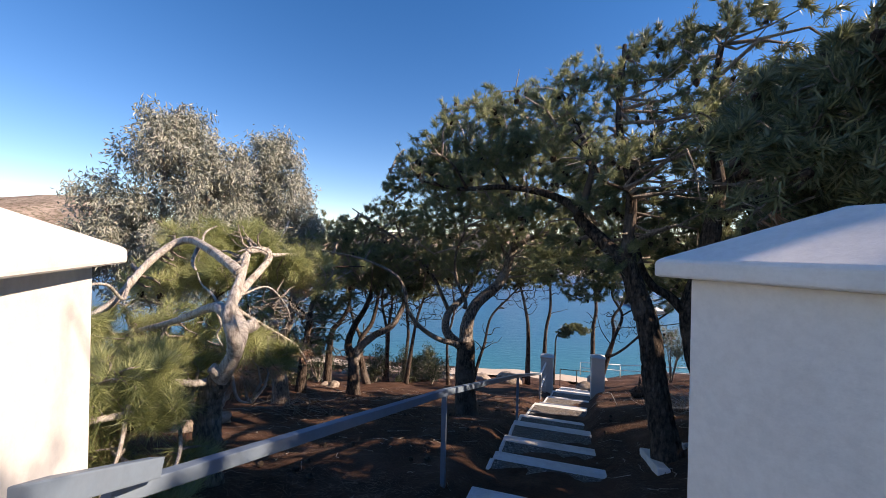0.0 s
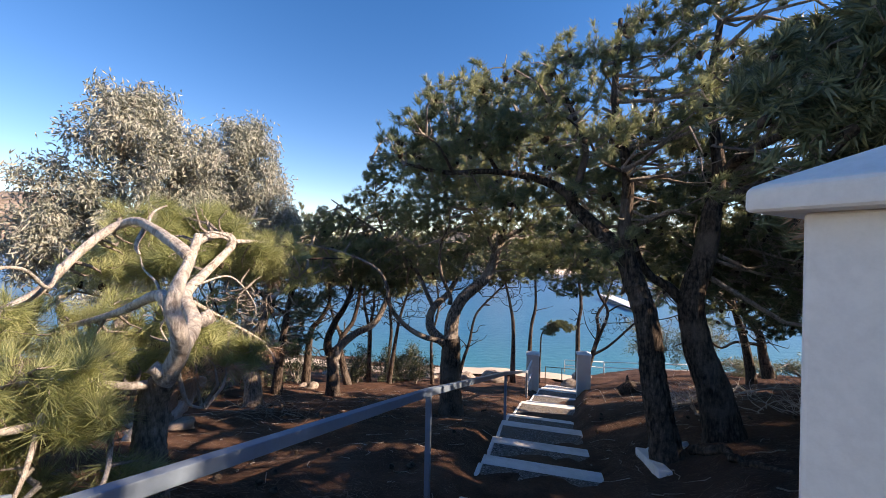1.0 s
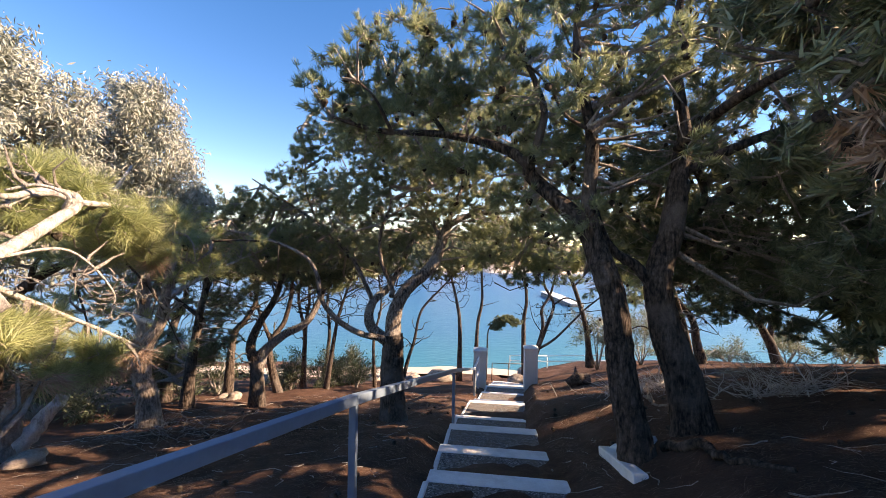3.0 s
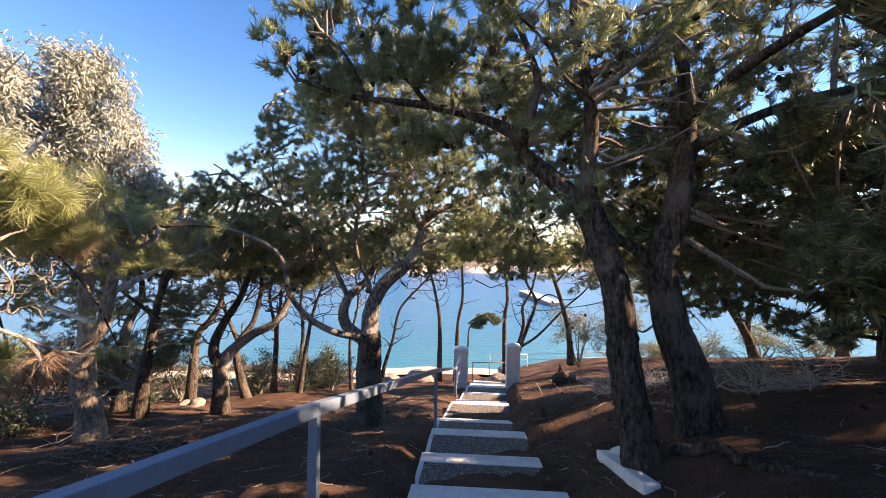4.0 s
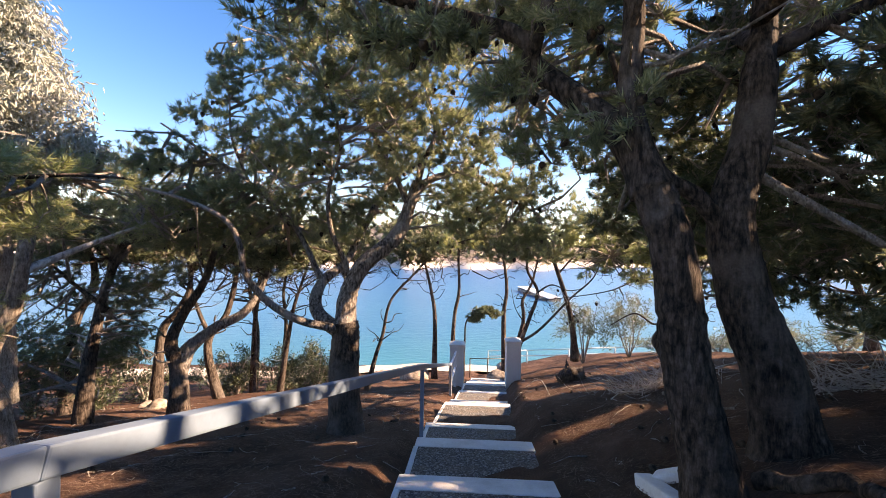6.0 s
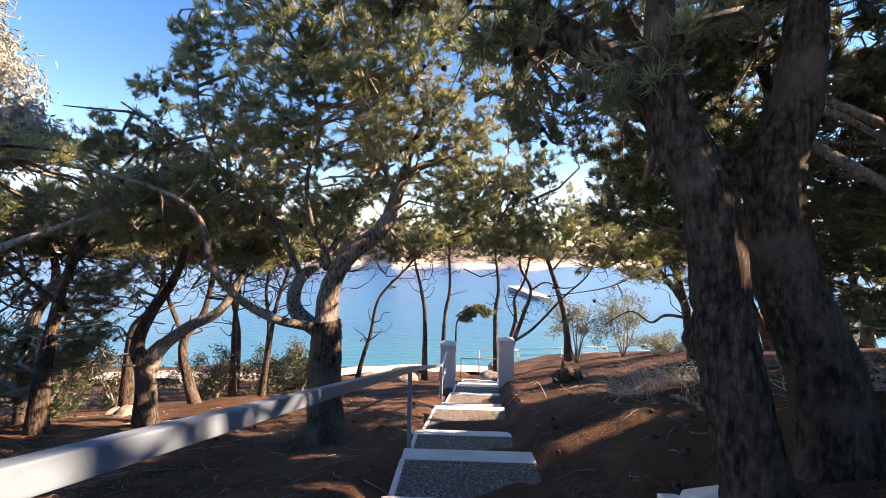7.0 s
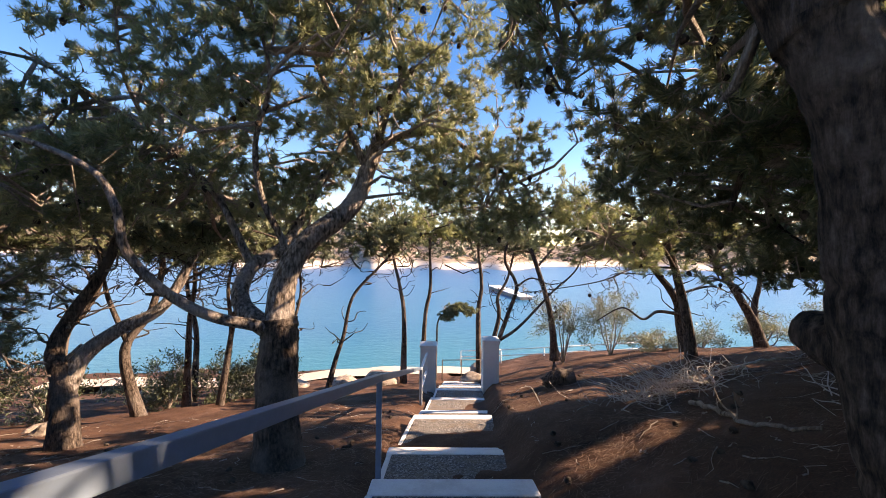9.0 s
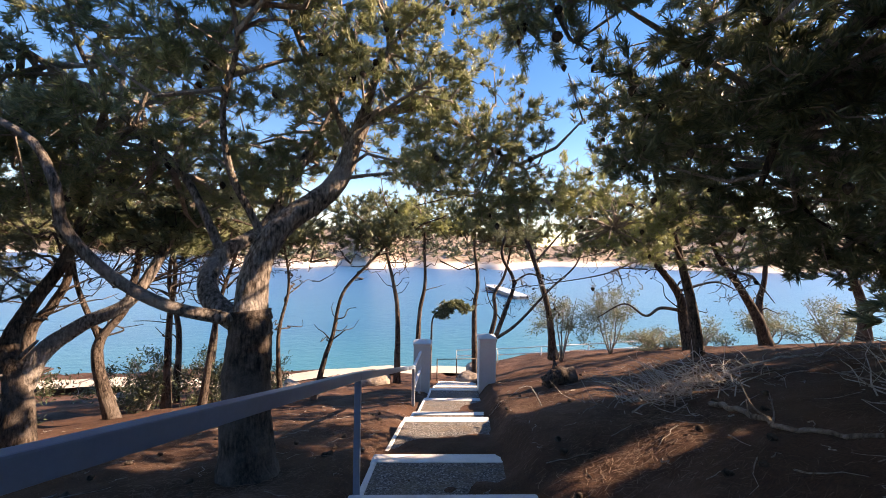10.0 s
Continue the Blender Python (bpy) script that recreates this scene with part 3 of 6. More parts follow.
def pine(label, limbs, clumps, seed, tufts=6, needles=18, length=0.11, width=0.0065, bark=None, cones=0, thing="pine_tree", reach=0.36, dry=(), leaf=None, bare=0.32, dense=2.6, naked=(), twig_mat=None, keep=0.74):
    """limbs: (points, first radius, last radius); clumps: (centre, radii, twigs)."""
    rng = np.random.default_rng(seed)
    root = tagged(new(thing), label, "tree")
    base = limbs[0][0][0]
    root.location = base
    inv = Matrix.Translation(-Vector(base))

    def under(name, mesh, mat, lab=""):
        ob = part(name, mesh, mat, root, lab, smooth=name in ("trunk", "limb", "twig_spray"))
        ob.matrix_parent_inverse = inv
        return tagged(ob, kind="" if name in ("trunk", "limb") else "stuff")
    for k, (pts, r0, r1) in enumerate(limbs):
        m = Mesh()
        line = smooth_line(pts, 11 if r0 > 0.1 else 7, 0.03 * r1, rng)
        t = np.linspace(0, 1, len(line))
        rad = r0 + (r1 - r0) * t ** 0.8
        if k == 0:
            rad = rad * (1 + 0.45 * np.exp(-t * 9))
        m.tube(line, rad, 30 if r0 > 0.1 else (14 if r0 > 0.045 else 7), 0.07, rng)
        # With the paler limb bark, the dark trunk bark stands for shade.
        under("trunk" if k == 0 else "limb", m, (bark or BARK) if k or bark is None else (BARK_GREYBROWN if bark is BARK_GREY else BARK))
    twigs, crown, brown = Mesh(), Mesh(), Mesh()
    ends, aims, which = grow(limbs, [(c, r, int(n * (1.0 if more else dense))) for c, r, n, *more in clumps], rng, twigs, keep)
    PU, DU, upper = [], [], Mesh()
    P, D, PB, DB, PC = [], [], [], [], []
    for line, d, ci in zip(ends, aims, which):
        PC.append(line[-2])
        if ci in naked or rng.random() < bare:
            continue
        L = np.linalg.norm(line[-1] - line[0])
        f = rng.uniform(max(0.0, 1 - reach / max(L, 0.1)), 1, tufts)
        f[0] = 1
        x = f * (len(line) - 1)
        i = np.minimum(x.astype(int), len(line) - 2)
        p = line[i] + (line[i + 1] - line[i]) * (x - i)[:, None]
        p = p + rng.normal(0, 0.018, p.shape) * (f < 1)[:, None]
        p = p[~sun_gap(p)]
        out = d + np.array((0, 0, 0.30)) + rng.normal(0, 0.22, p.shape)
        if len(clumps[ci]) > 3:
            PU.append(p), DU.append(out)
        elif ci in dry:
            PB.append(p), DB.append(out - np.array((0, 0, 0.9)))
        else:
            P.append(p), D.append(out)
    if P:
        needle_tufts(crown, np.concatenate(P), np.concatenate(D), rng, needles, length, width)
        under("crown", crown, leaf or NEEDLE)
    # Coarse boughs added to thicken crowns and throw shade, many of them unseen.
    if PU:
        needle_tufts(upper, np.concatenate(PU), np.concatenate(DU), rng, 14, 0.16, 0.014)
        under("shade_fill_crown", upper, leaf or NEEDLE)
    if PB:
        needle_tufts(brown, np.concatenate(PB), np.concatenate(DB), rng, needles, length, width)
        under("dry_foliage", brown, NEEDLE_DRY, "brown dead needle bunches")
    if ends and width < 0.05:
        under("twig_spray", twigs, twig_mat or BARK_THIN)
    if cones:
        PC = np.array(PC)
        for p in PC[rng.choice(len(PC), min(cones, len(PC)), False)]:
            ob = new("pine_cone", CONES[int(rng.integers(0, 3))])
            ob.parent, ob.matrix_parent_inverse = root, inv
            k = rng.uniform(0.8, 1.3)
            ob.matrix_basis = pose(*p, *rng.normal(0, 25, 2), rng.uniform(0, 360)) @ Matrix.Diagonal((k, k, k, 1))
    return root


def auto_pine(label, x, y, tall, wide, seed, lean=(0, 0), trunk=0.14, low=0.45, twigs=55, clumps=9, flat=0.35, **kw):
    """A pine that spreads over its upper part; low: where its crown begins, as a share of its height."""
    rng = np.random.default_rng(seed * 7 + 1)
    z = ground_z(x, y) - 0.2
    top = np.array((x + lean[0], y + lean[1], z + tall))
    base = np.array((x, y, z))
    mid = base + (top - base) * 0.5 + rng.normal(0, 0.12, 3) * (1, 1, 0)
    limbs = [([tuple(base), tuple(base + (mid - base) * 0.5 + rng.normal(0, 0.06, 3)), tuple(mid), tuple(mid + (top - mid) * 0.6 + rng.normal(0, 0.15, 3)), tuple(top)], trunk, trunk * 0.25)]
    spots = []
    for k in range(clumps):
        t = low + (1 - low) * (k + 0.5) / clumps
        a = k * 2.4 + rng.uniform(-0.4, 0.4)
        reach = wide * rng.uniform(0.45, 0.85) * (1.15 - 0.55 * t)
        start = base + (top - base) * max(0.2, t - 0.12)
        end = base + (top - base) * t + np.array((math.cos(a) * reach, math.sin(a) * reach, 0.1 * tall * rng.uniform(-0.3, 0.6)))
        bend = (start + end) / 2 + rng.normal(0, 0.12, 3)
        limbs.append(([tuple(start), tuple(bend), tuple(end)], trunk * 0.35, trunk * 0.1))
        r = wide * rng.uniform(0.32, 0.48)
        spots.append((tuple(end), (r, r, r * (flat + 0.3)), twigs))
    spots.append((tuple(top), (wide * 0.45, wide * 0.45, wide * 0.3), twigs))
    return pine(label, limbs, spots, seed, **kw)


# pine by the middle of the steps
pine("large leaning Aleppo pine with a forked trunk beside the steps", [
    ([(0.45, 9.84, -2.75), (0.41, 9.94, -1.77), (0.41, 9.99, -1.22), (0.40, 10.05, -0.85)], 0.25, 0.22),
    ([(0.40, 10.02, -0.95), (0.44, 10.15, -0.41), (0.70, 10.27, 0.12), (1.28, 10.41, 0.66), (1.55, 10.54, 1.30), (1.68, 10.61, 1.68)], 0.18, 0.10),
    ([(1.62, 10.58, 1.55), (2.11, 10.68, 1.83), (2.70, 10.72, 1.91), (3.45, 10.81, 1.55), (4.28, 10.88, 1.19)], 0.085, 0.02),
    ([(1.64, 10.60, 1.55), (1.77, 10.47, 2.06), (1.99, 10.51, 2.64), (1.80, 10.42, 3.5), (2.0, 10.2, 4.6)], 0.075, 0.02),
    ([(1.49, 10.52, 1.25), (1.27, 10.52, 1.71), (0.85, 10.33, 2.43), (0.67, 10.17, 3.05), (0.5, 9.9, 4.0)], 0.06, 0.015),
    ([(0.36, 10.05, -1.05), (-0.10, 10.38, -0.69), (-0.06, 10.75, -0.23), (0.37, 11.2, 0.17), (0.87, 11.47, 1.23), (1.27, 11.77, 2.15), (1.4, 11.9, 3.2)], 0.14, 0.03),
    ([(0.37, 10.4, -0.05), (0.37, 10.58, 0.13), (0.13, 10.33, 0.71), (0.10, 10.03, 1.34), (0.31, 9.65, 2.04), (0.1, 9.5, 2.9)], 0.065, 0.015),
    ([(0.32, 9.95, -0.95), (-0.30, 9.85, -0.76), (-0.75, 9.75, -0.45), (-1.05, 9.6, 0.0), (-1.12, 9.55, 0.45), (-1.40, 9.65, 0.85), (-2.2, 9.85, 1.18), (-3.2, 9.95, 1.36), (-4.4, 10.1, 1.45)], 0.075, 0.015),
    ([(-0.06, 10.75, -0.2), (-0.6, 11.0, 0.8), (-1.4, 11.0, 1.6), (-2.3, 11.1, 2.2), (-2.9, 11.1, 2.6)], 0.06, 0.015),
    ([(-1.4, 11.0, 1.6), (-1.6, 10.7, 2.3), (-1.6, 10.5, 3.0), (-1.7, 10.4, 3.5)], 0.03, 0.01),
], [
    ((-1.0, 10.0, 3.3), (0.75, 0.9, 0.55), 60), ((-1.6, 10.4, 2.5), (0.8, 0.8, 0.5), 60), ((-2.7, 11.2, 2.0), (0.9, 0.9, 0.45), 70),
    ((-2.3, 11.3, 1.3), (0.9, 0.9, 0.4), 70), ((-0.9, 10.8, 1.5), (0.9, 0.8, 0.7), 90), ((-0.2, 9.8, 2.5), (0.9, 0.9, 0.7), 90),
    ((-0.3, 9.8, 3.7), (0.9, 0.9, 0.6), 80), ((0.8, 9.7, 4.6), (0.9, 0.9, 0.7), 80), ((0.7, 9.3, 3.0), (0.9, 0.8, 0.8), 100),
    ((1.6, 9.8, 2.7), (0.9, 0.8, 0.7), 90), ((1.9, 10.0, 4.9), (1.0, 0.9, 0.9), 90), ((2.9, 10.4, 2.9), (0.9, 0.9, 0.9), 80),
    ((3.1, 10.6, 1.5), (0.8, 0.8, 0.5), 60), ((3.9, 10.7, 1.0), (0.7, 0.7, 0.5), 50), ((0.9, 11.2, 1.7), (0.9, 0.8, 0.6), 60),
    ((1.4, 11.8, 3.2), (1.0, 0.9, 0.8), 60), ((3.0, 10.2, 4.2), (0.9, 0.9, 0.8), 60),
    ((0.2, 11.0, 0.9), (0.8, 0.6, 0.5), 50), ((-0.2, 10.2, 1.9), (0.8, 0.6, 0.5), 60), ((1.2, 10.0, 1.9), (0.7, 0.6, 0.5), 50), ((2.2, 9.9, 1.6), (0.7, 0.6, 0.4), 50), ((2.5, 10.9, 2.3), (0.8, 0.7, 0.5), 60),
    ((0.9, 8.9, 2.3), (0.7, 0.6, 0.4), 50), ((-1.8, 10.9, 1.3), (0.8, 0.7, 0.4), 60), ((-3.4, 10.9, 1.7), (0.7, 0.7, 0.4), 45), ((4.1, 10.9, 2.0), (0.8, 0.7, 0.6), 60), ((-0.7, 11.4, 2.4), (0.9, 0.8, 0.6), 60),
    ((-1.5, 11.5, 0.75), (1.1, 0.9, 0.4), 70), ((-2.8, 11.8, 0.6), (1.1, 0.9, 0.4), 70), ((-0.3, 12.0, 0.9), (1.0, 0.9, 0.45), 60), ((-1.7, 10.5, 3.1), (0.4, 0.4, 0.25), 22), ((2.6, 10.0, 0.9), (0.7, 0.6, 0.35), 40), ((3.6, 10.4, 0.45), (0.7, 0.6, 0.3), 36), ((1.6, 9.4, 3.6), (0.9, 0.8, 0.5), 60), ((0.3, 9.3, 3.4), (0.8, 0.7, 0.5), 50),
    ((1.5, 11.0, 4.6), (1.3, 1.0, 0.5), 60, 1), ((3.2, 11.0, 4.4), (1.3, 1.0, 0.6), 60, 1), ((0.4, 11.4, 3.6), (1.2, 0.9, 0.5), 50, 1),
    ((-1.2, 12.0, 2.4), (1.1, 0.8, 0.5), 90, 1), ((0.2, 12.2, 2.5), (1.1, 0.8, 0.6), 90, 1), ((1.8, 12.2, 2.9), (1.1, 0.8, 0.6), 90, 1), ((3.1, 11.8, 3.0), (1.0, 0.8, 0.6), 80, 1), ((-0.4, 11.8, 4.0), (1.0, 0.8, 0.5), 80, 1), ((1.4, 12.0, 4.2), (1.1, 0.9, 0.6), 90, 1),
    ((1.5, 12.2, 1.6), (1.0, 0.8, 0.5), 80, 1), ((2.6, 12.0, 1.3), (0.8, 0.7, 0.4), 60, 1), ((-2.6, 11.6, 1.2), (1.0, 0.8, 0.4), 60, 1), ((-1.6, 12.2, 0.9), (1.4, 0.7, 0.45), 150, 1), ((-3.2, 12.6, 0.8), (1.4, 0.8, 0.5), 150, 1), ((0.6, 12.4, 1.3), (1.0, 0.7, 0.4), 90, 1), ((-0.6, 12.6, 1.7), (1.1, 0.7, 0.5), 110, 1), ((-1.6, 13.2, 1.5), (1.1, 0.8, 0.45), 110, 1), ((-1.4, 13.2, 2.3), (1.1, 0.8, 0.4), 100, 1), ((0.2, 13.0, 1.2), (1.0, 0.8, 0.4), 80, 1), ((-1.0, 12.6, 0.9), (1.0, 0.8, 0.35), 70, 1), ((1.2, 12.8, 2.3), (1.0, 0.8, 0.5), 80, 1), ((3.2, 11.8, 2.0), (0.9, 0.8, 0.5), 70, 1),
], 11, cones=220, bark=BARK_OLD_LIT, leaf=NEEDLE_OLIVE_LIT, dense=3.7, width=0.0145, tufts=5, needles=13, bare=0.22, keep=0.64)

# twin pines
pine("tall dark pine with rough bark in deep shade", [
    ([(3.07, 5.50, -1.5), (3.00, 5.58, -0.95), (2.94, 5.63, -0.53), (2.90, 5.68, -0.04), (2.83, 5.70, 0.47), (2.70, 5.77, 0.91)], 0.175, 0.135),
    ([(2.72, 5.76, 0.85), (2.63, 5.92, 1.25), (2.42, 6.14, 1.59), (2.11, 6.41, 1.98), (2.0, 6.36, 2.17), (1.62, 6.6, 2.42), (0.93, 6.65, 2.54), (0.2, 6.43, 2.46), (-0.4, 6.3, 2.55)], 0.145, 0.02),
    ([(2.06, 6.38, 2.08), (2.17, 6.3, 2.5), (2.2, 6.28, 2.85), (2.0, 6.4, 3.5), (1.7, 6.5, 4.2)], 0.07, 0.02),
    ([(1.0, 6.65, 2.53), (0.8, 6.9, 2.9), (0.3, 7.0, 3.3)], 0.04, 0.012),
    ([(0.3, 6.45, 2.46), (0.1, 6.15, 2.75), (-0.1, 6.05, 2.9)], 0.025, 0.01),
    ([(2.72, 5.76, 0.85), (2.60, 5.85, 1.5), (2.65, 5.9, 2.4), (2.5, 6.0, 3.4), (2.6, 6.1, 4.6)], 0.12, 0.03),
    ([(2.11, 6.41, 1.98), (2.3, 7.0, 2.2), (2.5, 7.7, 2.5), (2.7, 8.4, 2.9)], 0.06, 0.02),
    ([(2.93, 5.72, -0.33), (2.97, 5.86, -0.29), (3.0, 5.95, -0.26)], 0.11, 0.085),
    ([(2.62, 5.9, 2.0), (2.5, 5.6, 2.3), (2.1, 5.45, 2.45), (1.9, 5.5, 2.8), (1.5, 5.6, 3.2)], 0.03, 0.01),
], [
    ((1.6, 6.9, 3.1), (0.8, 0.6, 0.5), 80), ((0.9, 6.8, 3.1), (0.7, 0.6, 0.5), 80), ((0.2, 6.6, 3.0), (0.6, 0.6, 0.5), 70), ((-0.4, 6.2, 2.9), (0.5, 0.5, 0.4), 50), ((0.0, 6.6, 2.45), (0.5, 0.4, 0.3), 36), ((0.7, 6.9, 2.35), (0.5, 0.4, 0.3), 36), ((1.3, 6.3, 3.6), (0.8, 0.6, 0.5), 44), ((0.4, 6.3, 3.6), (0.8, 0.6, 0.5), 60), ((2.6, 7.8, 3.2), (0.9, 0.9, 0.7), 90), ((2.2, 6.6, 4.0), (1.0, 0.9, 0.7), 90),
    ((2.8, 6.3, 4.1), (1.0, 1.0, 0.6), 70), ((2.7, 8.4, 3.6), (0.9, 0.9, 0.6), 60), ((3.2, 7.3, 2.4), (0.7, 0.7, 0.5), 60),
    ((3.4, 8.5, 2.2), (0.9, 0.9, 0.5), 80), ((2.2, 7.4, 2.5), (0.6, 0.7, 0.35), 45), ((4.4, 8.4, 3.4), (1.1, 1.1, 0.6), 80),
    ((2.2, 5.4, 2.6), (0.6, 0.5, 0.5), 60), ((2.9, 5.3, 3.0), (0.7, 0.5, 0.5), 60), ((1.8, 5.7, 3.2), (0.7, 0.5, 0.5), 50), ((2.6, 6.6, 2.6), (0.6, 0.5, 0.5), 50), ((3.3, 5.1, 2.2), (0.5, 0.4, 0.4), 40), ((3.0, 6.5, 3.1), (0.7, 0.6, 0.5), 50), ((3.4, 5.6, 3.6), (0.8, 0.7, 0.5), 50), ((2.9, 8.0, 1.75), (0.6, 0.6, 0.3), 40), ((3.6, 6.9, 1.75), (0.5, 0.5, 0.3), 30),
    ((2.3, 5.9, 1.35), (0.35, 0.3, 0.2), 30), ((1.9, 6.2, 1.65), (0.4, 0.35, 0.25), 36), ((1.3, 6.5, 2.1), (0.5, 0.4, 0.25), 40), ((2.5, 5.7, 1.75), (0.35, 0.3, 0.3), 30), ((2.0, 6.7, 1.5), (0.5, 0.4, 0.3), 40), ((1.5, 6.2, 2.75), (0.6, 0.4, 0.3), 50), ((2.9, 6.4, 1.6), (0.4, 0.4, 0.3), 36), ((2.4, 6.3, 2.2), (0.5, 0.4, 0.3), 50), ((3.3, 6.1, 2.2), (0.5, 0.4, 0.35), 50), ((3.2, 5.9, 2.9), (0.5, 0.5, 0.35), 50), ((0.6, 6.4, 2.2), (0.5, 0.4, 0.25), 36), ((3.3, 6.6, 1.2), (0.4, 0.4, 0.3), 30),
], 21, cones=220, leaf=NEEDLE_OLIVE_LIT, needles=14, width=0.0125, dense=3.0, bare=0.22, keep=0.56)
